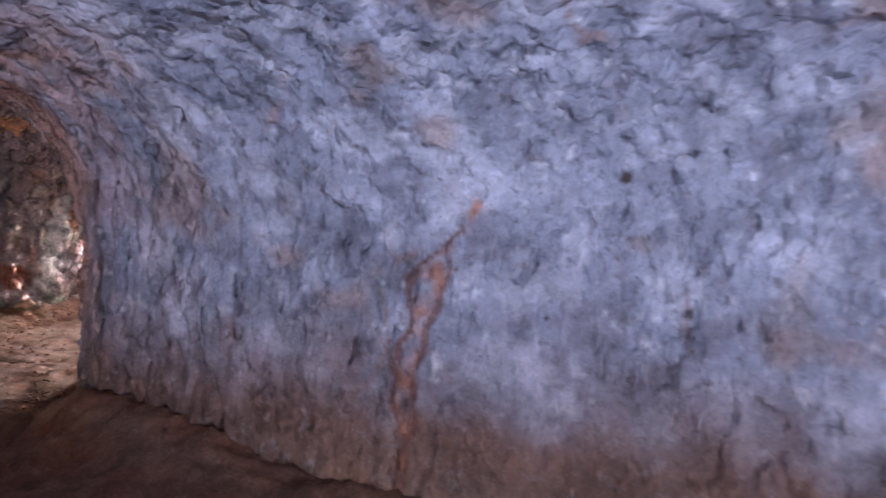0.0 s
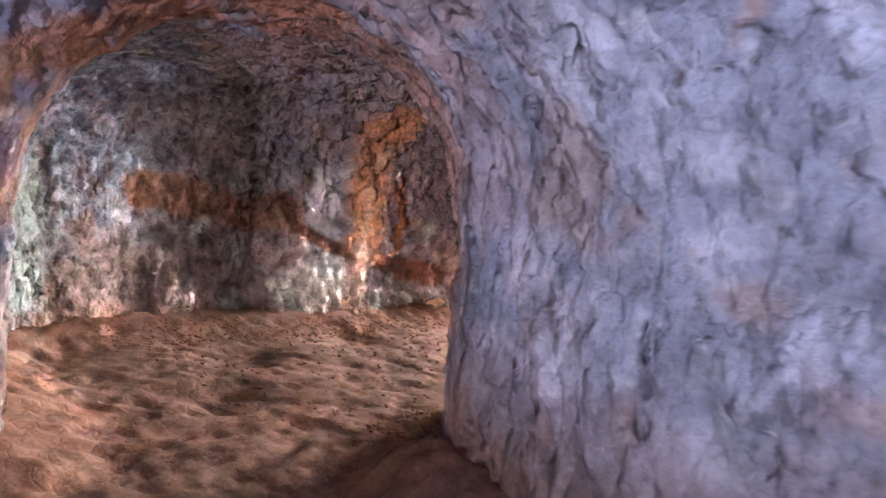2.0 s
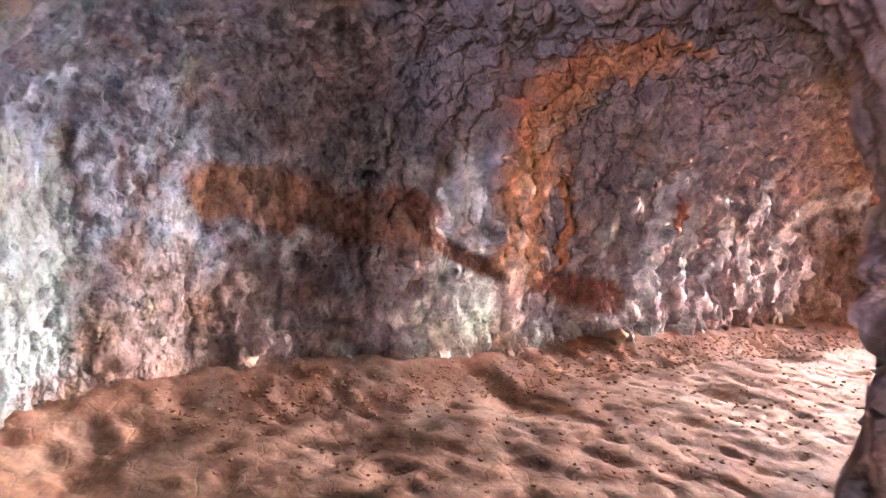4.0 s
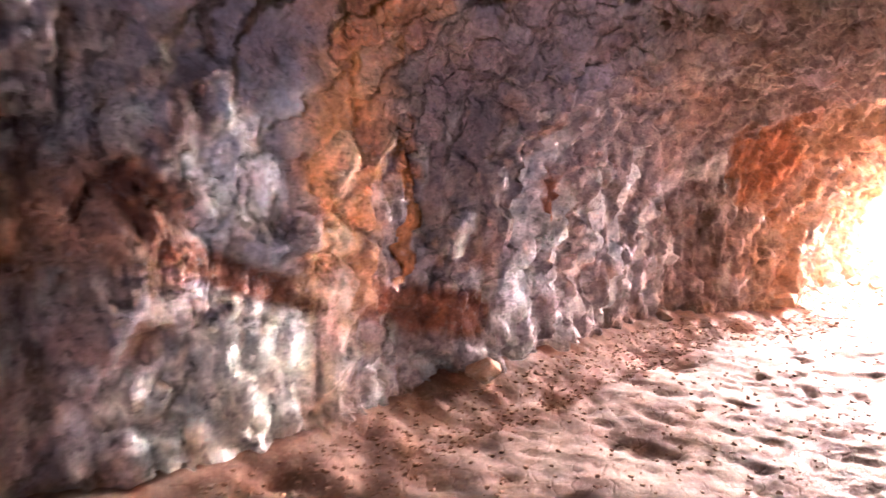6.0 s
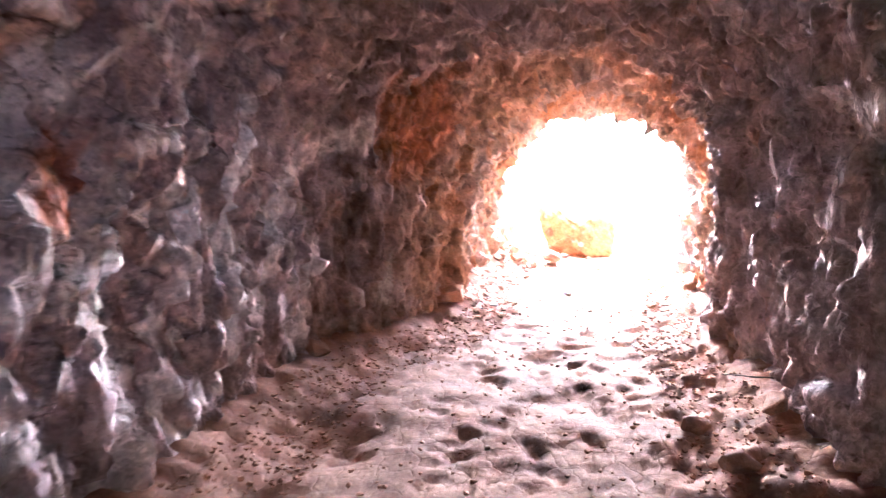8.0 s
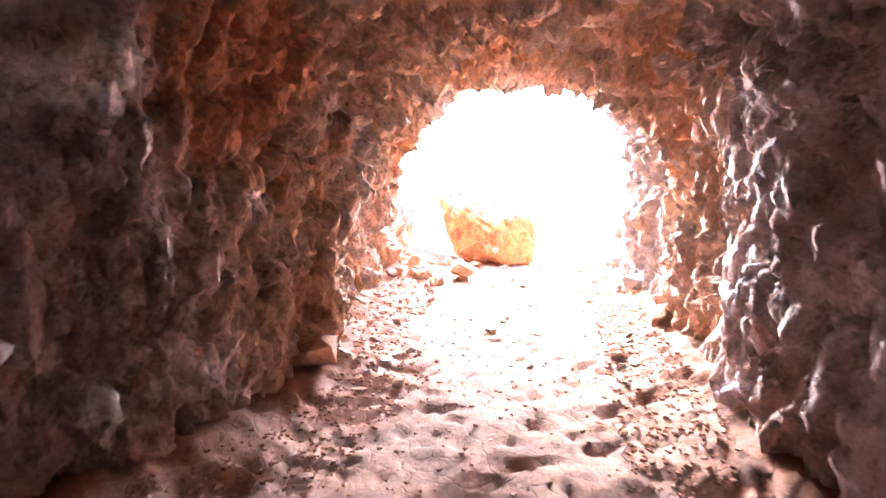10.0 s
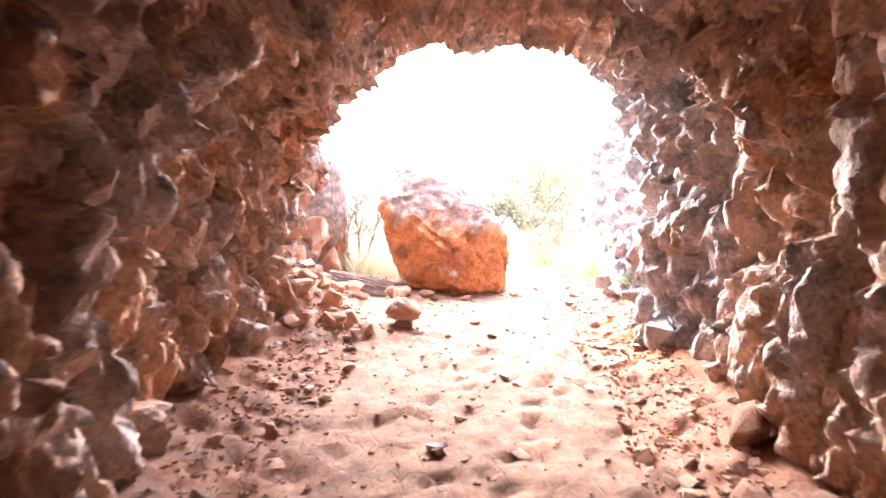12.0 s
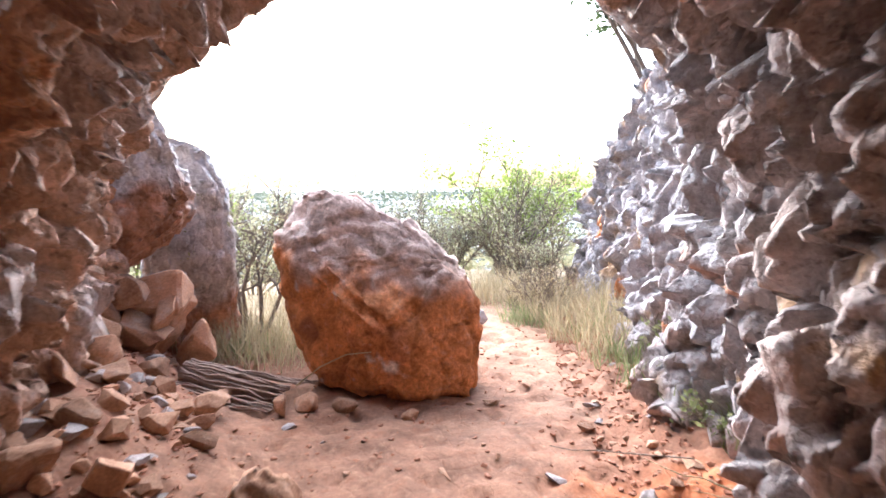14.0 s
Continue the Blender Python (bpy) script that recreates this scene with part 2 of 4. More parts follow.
def mottled(name, base, dark, light, scale=6.0, rough=0.9, relief=0.4, attribute="", per_object=0.0, depth=0.02, crack=0.0, chisel=0.0, grain=0.4):
    """Rough natural surface: two scales of mottling, grain and relief; takes the mesh's own mineral tint where it has one."""
    m, nodes, links, bsdf = nodes_of(name)
    co = nodes.new("ShaderNodeTexCoord").outputs["Object"]
    big = tex_noise(nodes, links, co, scale, 5.0, 0.65)
    fine = tex_noise(nodes, links, co, scale * 9, 4.0, 0.7)
    if attribute:
        at = nodes.new("ShaderNodeAttribute")
        at.attribute_name = attribute
        col = at.outputs["Color"]
    else:
        rgb = nodes.new("ShaderNodeRGB")
        rgb.outputs[0].default_value = (*base, 1)
        col = rgb.outputs[0]
    if attribute:
        mid = tex_noise(nodes, links, co, scale * 3.1, 5.0, 0.7)
        col = mix_colour(nodes, links, 1.0, col, map_range(nodes, links, big, 0.3, 0.7, 0.65, 1.55), "MULTIPLY")
        col = mix_colour(nodes, links, map_range(nodes, links, mid, 0.55, 0.72, 0.0, 0.4), col, light)
        col = mix_colour(nodes, links, map_range(nodes, links, mid, 0.44, 0.3, 0.0, 0.6), col, dark)
    else:
        col = mix_colour(nodes, links, map_range(nodes, links, big, 0.52, 0.75, 0.0, 0.75), col, light)
        col = mix_colour(nodes, links, map_range(nodes, links, big, 0.46, 0.28, 0.0, 0.8), col, dark)
    col = mix_colour(nodes, links, 1.0, col, map_range(nodes, links, fine, 0.25, 0.75, 1 - grain, 1 + 0.8 * grain), "MULTIPLY")
    if per_object:
        info = nodes.new("ShaderNodeObjectInfo")
        col = mix_colour(nodes, links, 1.0, col, map_range(nodes, links, info.outputs["Random"], 0, 1, 1 - per_object, 1 + per_object), "MULTIPLY")
    links.new(col, bsdf.inputs["Base Color"])
    bsdf.inputs["Roughness"].default_value = rough
    bsdf.inputs["Specular IOR Level"].default_value = 0.25
    height = math_node(nodes, links, "ADD", big, math_node(nodes, links, "MULTIPLY", fine, 0.35))
    if crack:
        vor = nodes.new("ShaderNodeTexVoronoi")
        vor.feature = "DISTANCE_TO_EDGE"
        vor.inputs["Scale"].default_value = crack
        warp = nodes.new("ShaderNodeVectorMath")
        warp.operation = "ADD"
        nz = nodes.new("ShaderNodeTexNoise")
        nz.inputs["Scale"].default_value = crack * 1.5
        links.new(co, nz.inputs["Vector"])
        links.new(co, warp.inputs[0])
        sc = nodes.new("ShaderNodeVectorMath")
        sc.operation = "SCALE"
        sc.inputs["Scale"].default_value = 0.5 / crack
        links.new(nz.outputs["Color"], sc.inputs[0])
        links.new(sc.outputs[0], warp.inputs[1])
        links.new(warp.outputs[0], vor.inputs["Vector"])
        edge = map_range(nodes, links, vor.outputs["Distance"], 0.0, 0.05, 0.0, 1.0)
        height = math_node(nodes, links, "ADD", height, math_node(nodes, links, "MULTIPLY", edge, 0.16))
    if chisel:
        scaled = nodes.new("ShaderNodeMapping")
        scaled.inputs["Scale"].default_value = (1.0, 1.0, 0.5)
        links.new(co, scaled.inputs["Vector"])
        shift = nodes.new("ShaderNodeVectorMath")
        shift.operation = "MULTIPLY_ADD"
        wob = nodes.new("ShaderNodeTexNoise")
        wob.inputs["Scale"].default_value = 6.0
        links.new(co, wob.inputs["Vector"])
        links.new(wob.outputs["Color"], shift.inputs[0])
        shift.inputs[1].default_value = (0.12, 0.12, 0.12)
        links.new(scaled.outputs[0], shift.inputs[2])
        for size, amount in ((chisel, 2.2), (chisel * 2.6, 1.0)):
            vor = nodes.new("ShaderNodeTexVoronoi")
            vor.inputs["Scale"].default_value = size
            links.new(shift.outputs[0], vor.inputs["Vector"])
            # every cell is a tilted face of its own
            off = nodes.new("ShaderNodeVectorMath")
            off.operation = "SUBTRACT"
            links.new(shift.outputs[0], off.inputs[0])
            links.new(vor.outputs["Position"], off.inputs[1])
            way = nodes.new("ShaderNodeVectorMath")
            way.operation = "SUBTRACT"
            links.new(vor.outputs["Color"], way.inputs[0])
            way.inputs[1].default_value = (0.5, 0.5, 0.5)
            dot = nodes.new("ShaderNodeVectorMath")
            dot.operation = "DOT_PRODUCT"
            links.new(off.outputs[0], dot.inputs[0])
            links.new(way.outputs[0], dot.inputs[1])
            face = math_node(nodes, links, "MULTIPLY", dot.outputs["Value"], amount * size)
            height = math_node(nodes, links, "ADD", height, face)
            height = math_node(nodes, links, "SUBTRACT", height, math_node(nodes, links, "MULTIPLY", vor.outputs["Distance"], amount * 0.2))
    bump = nodes.new("ShaderNodeBump")
    bump.inputs["Strength"].default_value, bump.inputs["Distance"].default_value = relief, depth
    links.new(height, bump.inputs["Height"])
    links.new(bump.outputs["Normal"], bsdf.inputs["Normal"])
    return m


ROCK_WALL = mottled("mine_rock", (0.3, 0.25, 0.22), (0.10, 0.075, 0.065), (0.42, 0.38, 0.36), 5.0, 0.7, 1.0, "tint", 0, 0.05, 0.0, 9.0, 0.25)
CHAMBER_ROCK = mottled("chamber_rock", (0.3, 0.3, 0.33), (0.12, 0.1, 0.1), (0.5, 0.5, 0.55), 3.0, 0.55, 0.9, "tint", 0, 0.04, 0.0, 8.0, 0.2)
HILL_ROCK = mottled("hill_rock", (0.32, 0.28, 0.24), (0.14, 0.11, 0.08), (0.5, 0.46, 0.42), 2.0, 0.9, 0.8, "tint", 0, 0.04)
EARTH = mottled("red_earth", (0.42, 0.2, 0.11), (0.25, 0.10, 0.05), (0.55, 0.34, 0.22), 4.5, 0.95, 0.6, "tint", 0, 0.02, 6.0, 0.0, 0.28)
BOULDER = mottled("boulder_rock", (0.4, 0.2, 0.1), (0.18, 0.09, 0.06), (0.46, 0.34, 0.28), 4.0, 0.85, 0.7, "tint", 0, 0.03, 0.0, 7.0)
STONE = mottled("loose_stone", (0.42, 0.24, 0.15), (0.2, 0.1, 0.06), (0.52, 0.42, 0.36), 9.0, 0.9, 0.6, "", 0.35, 0.012)
STONE_GREY = mottled("grey_stone", (0.36, 0.32, 0.31), (0.18, 0.14, 0.12), (0.5, 0.47, 0.45), 9.0, 0.88, 0.6, "", 0.25, 0.012)


# ------------------------------------------------------------ colour of the rock, by minerals and place
def blend(c, mask, colour):
    return c + np.clip(mask, 0, 1)[:, None] * (np.array(colour) - c)


def spot(p, y, z, ry, rz, warp, soft=0.35):
    """A stain on the long wall of the gallery, with a ragged edge."""
    d = np.hypot((p[:, 1] - y) / ry, (p[:, 2] - z) / rz) + warp
    return 1 - ramp(d, 1 - soft, 1 + soft * 0.4)


def band(p, pts, half, warp, soft=0.5):
    """A stain along a line of (y, z) places."""
    d = np.full(len(p), 9.0)
    for (ay, az), (by, bz) in zip(pts, pts[1:]):
        ey, ez = by - ay, bz - az
        t = np.clip(((p[:, 1] - ay) * ey + (p[:, 2] - az) * ez) / (ey * ey + ez * ez), 0, 1)
        d = np.minimum(d, np.hypot(p[:, 1] - ay - t * ey, p[:, 2] - az - t * ez))
    return 1 - ramp(d / half + warp, 1 - soft, 1 + soft * 0.4)


VEIN = (-0.16, -0.18, -0.06, 0.2, 0.15)


def rock_colours(p, cell):
    x, y, z = p.T
    n1, n2, n3 = fbm(p, 1.3, 3, 31), fbm(p, 4.0, 3, 37), fbm(smear(p, 2, 0.35), 5.0, 3, 41)
    warp = 0.5 * n2 + 0.3 * fbm(p, 11.0, 2, 43)
    c = np.tile(np.array((0.36, 0.27, 0.25)), (len(p), 1))
    # brown and purplish grey of the gallery
    c = blend(c, ramp(n1, -0.1, 0.5), (0.44, 0.36, 0.37))
    c = blend(c, ramp(n2, 0.1, 0.6) * 0.6, (0.4, 0.23, 0.15))
    # tan and orange rock of the last stretch
    last = ramp(y + 0.5 * n1, 12.6, 13.6)
    tan = np.tile(np.array((0.52, 0.33, 0.23)), (len(p), 1))
    tan = blend(tan, ramp(n1 + 0.4 * n2, 0.0, 0.6), (0.52, 0.25, 0.12))
    tan = blend(tan, ramp(cell + 0.3 * n2, 0.55, 1.0) * 0.8, (0.44, 0.36, 0.32))
    c = c + last[:, None] * (tan - c)
    # grey limestone by the mouth
    grey = last * ramp(x + 0.35 * (18 - y) + 0.5 * n1, -0.4, 0.5) * ramp(y, 14.4, 16.2)
    greys = np.tile(np.array((0.40, 0.37, 0.37)), (len(p), 1))
    greys = blend(greys, ramp(n2 + 0.3 * n1, 0.25, 0.6), (0.46, 0.30, 0.17))
    greys = blend(greys, ramp(fbm(p, 2.0, 2, 71), 0.42, 0.6), (0.58, 0.24, 0.09))
    c = c + grey[:, None] * (greys - c)
    # blue-grey skin of the first chamber
    room = (1 - ramp(y + 0.35 * x + 0.25 * n1, 2.55, 3.35)) * (1 - ramp(y, 5.0, 6.0))
    room = np.maximum(room, ramp(x + 0.15 * n1, -2.95, -2.45) * (1 - ramp(y, 4.7, 5.2)))
    blue = np.tile(np.array((0.30, 0.32, 0.40)), (len(p), 1))
    blotch = fbm(p, 6.0, 3, 45)
    blue = blend(blue, ramp(n2 + 0.4 * blotch, 0.0, 0.3) * 0.8, (0.47, 0.49, 0.58))
    blue = blend(blue, ramp(-n2 + 0.5 * blotch, 0.12, 0.45) * 0.7, (0.20, 0.20, 0.25))
    blue = blend(blue, ramp(fbm(p, 14.0, 2, 46), 0.38, 0.55) * 0.7, (0.66, 0.68, 0.74))
    blue = blend(blue, ramp(fbm(p, 2.2, 3, 47), 0.22, 0.5) * 0.6, (0.37, 0.28, 0.25))
    seam = np.abs(fbm(smear(p, 2, 0.5), 1.6, 3, 48)) + 0.12 * ramp(-fbm(p, 0.9, 2, 44), -0.1, 0.3)
    blue = blend(blue, (1 - ramp(seam, 0.012, 0.035)) * 0.55, (0.33, 0.2, 0.15))
    # brown dirt on the lower wall, deepened in colour for the shade there
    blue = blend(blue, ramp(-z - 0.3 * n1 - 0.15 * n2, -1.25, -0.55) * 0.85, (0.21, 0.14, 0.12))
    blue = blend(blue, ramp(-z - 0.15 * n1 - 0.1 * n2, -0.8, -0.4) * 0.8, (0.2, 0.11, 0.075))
    vein = np.abs(x - np.interp(z, (0.4, 0.9, 1.5, 1.8, 2.06), VEIN)) + 0.1 * n2
    wide = np.interp(z, (0.4, 1.0, 1.4, 1.7, 2.06), (0.05, 0.055, 0.11, 0.1, 0.05))
    blue = blend(blue, 0.95 * (1 - ramp(vein / wide, 0.55, 1.0)) * ramp(n2 + 0.6 * fbm(p, 9.0, 2, 49), -0.35, 0.25) * ramp(-z, -2.1, -1.95) * (y > 2), (0.42, 0.19, 0.11))
    vein = np.abs(vein - wide * 0.8)
    blue = blend(blue, 0.8 * (1 - ramp(vein, 0.01, 0.03)) * ramp(-z, -2.0, -1.9) * (x < 0.1) * (y > 2), (0.16, 0.07, 0.05))
    # small holes as dark spots, the shade inside them put into the colour
    for hx, hz, hr in ((0.95, 2.12, 0.035), (1.35, 1.4, 0.03), (0.62, 1.3, 0.02), (-1.25, 2.2, 0.02)):
        blue = blend(blue, (1 - ramp(np.hypot(x - hx, z - hz) / hr, 0.7, 1.3)) * (y > 2), (0.06, 0.05, 0.05))
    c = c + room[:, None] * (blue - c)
    # red-brown lining of the passage
    lining = np.exp(-((x + 3.6) ** 2 + (y - 3.6) ** 2) / 1.6) * ramp(z + n1 * 0.4, 0.3, 1.4)
    c = blend(c, 1.3 * lining * ramp(n2 + 0.5, 0.1, 0.7), (0.38, 0.18, 0.11))
    # the stained long wall
    west = (x < -4.6).astype(float) * ramp(-y, -13.4, -12.6)
    pale = (0.6, 0.57, 0.53)
    c = blend(c, west * spot(p, 6.2, 2.2, 1.5, 0.75, warp) * 0.8, (0.36, 0.31, 0.32))
    c = blend(c, west * ramp(n3 + 0.35 * n2, 0.22, 0.5) * 0.8 * (1 - ramp(z + 0.3 * n1, 1.6, 2.1)) * ramp(y, 4.2, 5.2), pale)
    c = blend(c, west * ramp(-n3 - 0.2 * n2, 0.15, 0.45) * 0.8 * (1 - ramp(z, 1.8, 2.3)), (0.2, 0.13, 0.11))
    c = blend(c, west * spot(p, 5.2, 0.45, 1.0, 0.8, warp) * 0.7, (0.34, 0.23, 0.2))
    c = blend(c, west * spot(p, 7.0, 1.45, 0.36, 0.55, warp), (0.74, 0.71, 0.73))
    c = blend(c, west * spot(p, 7.05, 0.42, 0.62, 0.52, warp), (0.74, 0.7, 0.62))
    c = blend(c, west * spot(p, 3.7, 0.8, 0.5, 0.95, warp), (0.29, 0.31, 0.3))
    c = blend(c, west * band(p, [(5.0, 1.5), (6.1, 1.35), (6.5, 1.3)], 0.26, warp), (0.46, 0.24, 0.16))
    c = blend(c, west * band(p, [(6.45, 1.5), (6.6, 1.2), (7.1, 0.98), (7.5, 0.86)], 0.1, warp * 0.5), (0.22, 0.085, 0.05))
    c = blend(c, west * band(p, [(7.9, 0.82), (8.4, 0.7), (8.9, 0.6)], 0.17, warp), (0.26, 0.1, 0.06))
    c = blend(c, west * band(p, [(7.05, 3.0), (7.5, 2.2), (7.62, 1.6), (7.66, 0.95)], 0.35, warp * 0.6), (0.68, 0.33, 0.17))
    c = blend(c, west * band(p, [(7.6, 2.2), (7.63, 1.2)], 0.12, warp * 0.6) * 0.8, (0.74, 0.5, 0.34))
    c = blend(c, west * band(p, [(7.6, 0.85), (7.6, 0.0)], 0.2, warp * 0.6) * 0.8, (0.68, 0.46, 0.36))
    c = blend(c, west * band(p, [(8.15, 1.85), (8.3, 1.4), (8.22, 0.95)], 0.1, warp * 0.6), (0.5, 0.2, 0.08))
    for y0, dy, z0, z1, w in ((9.35, 0.3, 1.9, 0.5, 0.14), (9.95, 0.1, 1.2, 0.2, 0.08), (10.4, 0.2, 1.5, 0.2, 0.07), (10.9, 0.1, 1.9, 0.3, 0.07), (11.6, 0.9, 1.9, 0.7, 0.13), (11.9, 0.2, 1.0, 0.1, 0.1)):
        c = blend(c, west * band(p, [(y0 + dy, z0), (y0, (z0 + z1) / 2), (y0 - dy * 0.4, z1)], w, warp), (0.72, 0.66, 0.63))
    c = blend(c, west * spot(p, 9.75, 1.45, 0.2, 0.25, warp), (0.4, 0.15, 0.08))
    corner = np.exp(-((x + 4.6) ** 2 + (y - 13.3) ** 2 + (z - 2.1) ** 2) / 0.5)
    c = blend(c, ramp(corner + 0.2 * n2, 0.25, 0.6), (0.48, 0.2, 0.1))
    # red clay along the foot of the walls, washed up from the floor
    c = blend(c, ramp(-z - 0.15 * n2 - 0.1 * n1, -0.30, 0.02) * 0.75, (0.40, 0.2, 0.12))
    return np.clip(c, 0.02, 0.9)


# ------------------------------------------------------------ the rock
verts, quads = mine_rock()
verts = relax(verts, quads, 3)
mid = verts[quads].mean(1)
mid_d = air_plan(mid[:, 0], mid[:, 1])
quads = quads[mid[:, 2] > -0.25]
mid, mid_d = mid[mid[:, 2] > -0.25], mid_d[mid[:, 2] > -0.25]
outer = (mid_d > 0.8) | ((mid[:, 2] > 3.3) & (mid[:, 1] < 17.4)) | (mid[:, 2] > 3.6) | (mid[:, 1] < -4.3)
coarse_verts, coarse_quads = verts, quads[outer]
used, inverse = np.unique(quads[~outer], return_inverse=True)
verts, quads = halve(verts[used], inverse.reshape(-1, 4))
normals = vertex_normals(verts, quads)
px, py, pz = verts.T
warped = verts + 0.12 * np.stack([fbm(verts, 1.7, 2, 5), fbm(verts, 1.7, 2, 6), fbm(verts, 1.7, 2, 7)], 1)
block_h, block_crack, block_cell = facets(smear(warped, 2, 0.75), 3.2, 100)
chip_h, chip_crack, chip_cell = facets(smear(warped, 2, 0.6), 9.0, 200)
coarse_h, coarse_crack, coarse_cell = facets(smear(warped, 2, 0.7), 1.5, 300)
ribs = fbm(smear(warped + np.stack([0 * px, 0.3 * pz, 0 * pz], 1), 2, 0.3), 3.5, 3, 61)
rough = ramp(py, 4.0, 6.0) * 0.65 + ramp(py, 12.8, 14.5) * 0.4
rough = np.where((px > -2.9) & (py < 5.0), 0.12, np.maximum(rough, 0.18))
push = rough * (0.11 * coarse_h + 0.12 * block_h - 0.05 * block_crack + 0.1 * chip_h - 0.02 * chip_crack)
push += 0.035 * fbm(verts, 2.5, 3, 81) + (1 - rough) * 0.03 * np.minimum(chip_h, 0.2)
push += ramp(py, 7.5, 9.0) * ramp(-py, -14.0, -13.0) * 0.10 * ribs * (px < -3.5)
# calmer rock along the lip of the roof at the mouth
lip = np.abs(py + 0.333 * px - 17.85)
push *= 1 - 0.8 * (1 - ramp(lip, 0.15, 0.5)) * ramp(pz, 1.5, 2.0)
# upright clefts beside the passage
for qx, qw, deep in ((-2.42, 0.03, 0.07), (-2.05, 0.025, 0.045), (-1.35, 0.02, 0.03)):
    push -= deep * np.exp(-((px - qx - 0.09 * fbm(smear(verts, 0, 0.3), 1.8, 3, 65)) / qw) ** 2) * (py > 3.4) * (py < 4.9)
# a fissure down the edge of the passage
along = (px + 2.95) * 0.67 - (py - 5.0) * 0.74 - 0.08 - 0.08 * fbm(smear(verts, 2, 0.8), 1.5, 3, 66)
push -= 0.1 * np.exp(-(along / 0.03) ** 2) * (px < -2.2) * (px > -3.3) * (py > 4.2) * (py < 5.6)
verts = verts + normals * push[:, None]
normals = vertex_normals(verts, quads)
tints = rock_colours(verts, block_cell)
centre = verts[quads].mean(1)
face_n = normals[quads].mean(1)
cx, cy, cz = centre.T
roof = (cy < 18.6) & (cz > 2.05) & (face_n[:, 2] < -0.45)
rest = ~roof
room_side = ((cy + 0.35 * cx < 2.9) & (cx > -4.4)) | ((cx > -2.8) & (cy < 4.9))
chamber = rest & room_side
west = rest & ~chamber & (cx < -2.4 - 0.02 * cy) & ((cx < -3.45) | (cy > 13.0))
east = rest & ~chamber & ~west & (cy < 17.3)
out = rest & ~chamber & ~west & ~east
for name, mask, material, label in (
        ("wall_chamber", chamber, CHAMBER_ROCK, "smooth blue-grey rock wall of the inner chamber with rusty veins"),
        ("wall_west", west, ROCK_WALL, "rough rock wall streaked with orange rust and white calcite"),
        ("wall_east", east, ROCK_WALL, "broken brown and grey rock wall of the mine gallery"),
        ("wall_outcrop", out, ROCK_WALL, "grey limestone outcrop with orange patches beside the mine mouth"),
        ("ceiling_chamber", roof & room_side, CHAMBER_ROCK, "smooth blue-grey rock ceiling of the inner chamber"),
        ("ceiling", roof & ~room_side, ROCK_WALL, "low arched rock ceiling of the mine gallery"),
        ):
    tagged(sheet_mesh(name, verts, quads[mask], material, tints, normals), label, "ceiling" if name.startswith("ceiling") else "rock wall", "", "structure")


coarse_n = vertex_normals(coarse_verts, coarse_quads)
coarse_c = np.tile(np.array((0.3, 0.27, 0.22)), (len(coarse_verts), 1))
tagged(sheet_mesh("hillside", coarse_verts, coarse_quads, HILL_ROCK, coarse_c, coarse_n), "rocky hillside above the mine", "hill", "", "structure")


# ------------------------------------------------------------ ground
def ground_height(x, y):
    p = np.stack([x, y, 0 * x], 1)
    z = 0.30 * (1 - ramp(y - 0.6 * x, 2.2, 6.0)) * (y < 8) + 0.05 * fbm(p, 0.8, 2, 91) + 0.022 * fbm(p, 4.0, 3, 93)
    inside = air_plan(x, y)
    # dip at the unseen opening, so its lamp leaves the floor dim
    z -= 1.1 * ramp(-y, 2.0, 3.3) * ramp(-inside, 0.1, 0.5) * (y > -8)
    z += 0.22 * ramp(inside, -0.9, 0.05) * ramp(-x, 0.6, 2.2) * (x > -2.9) * (y < 4.6)
    z -= 0.22 * ramp(x, -1.6, 0.2) * (y < 5)
    z += 0.16 * ramp(inside, -0.55, 0.05) * (y < 21)
    mouth = ramp(y, 16.2, 18.0) * (1 - ramp(y, 20.5, 22.5))
    side_l = ramp(-x - 0.22 * (y - 17) , 1.7, 2.7)
    z += mouth * side_l * 0.3
    chips = ramp(inside, -0.9, -0.3)
    h, crack, cell = facets(p, 9.0, 400, 0.7)
    z += np.where(y < 24, 0.012 + 0.035 * chips, 0) * np.maximum(h, -0.2)
    z -= np.where(y < 21, 0.01, 0) * ramp(value_noise(p * 7.0, 55), 0.35, 0.75) + np.where(y < 21, 0.035, 0) * ramp(value_noise(p * 11.0, 56), 0.5, 0.75)
    # the slope beyond the path, down to the plain
    far = np.maximum(y - 22.0, 0)
    for hx, hy, hr, hd in ((-3.36, 12.26, 0.22, 0.07), (-3.4, 11.23, 0.2, 0.06), (-5.0, 10.7, 0.35, 0.08), (-4.7, 8.6, 0.2, 0.05), (-5.6, 6.9, 0.3, 0.08), (-5.7, 5.4, 0.35, 0.08), (-4.8, 4.6, 0.3, 0.06)):
        z -= hd * np.exp(-(((x - hx) ** 2 + (y - hy) ** 2 + 0.03 * fbm(p, 5.0, 1, 99)) / hr ** 2))
    z -= 0.10 * np.minimum(far, 6) + 0.42 * np.clip(far - 6, 0, 150)
    return z


def grid_sheet(xs, ys):
    x, y = np.meshgrid(xs, ys, indexing="ij")
    n, m = x.shape
    i = np.arange(n * m).reshape(n, m)
    q = np.stack([i[:-1, :-1], i[1:, :-1], i[1:, 1:], i[:-1, 1:]], -1).reshape(-1, 4)
    return x.ravel(), y.ravel(), q


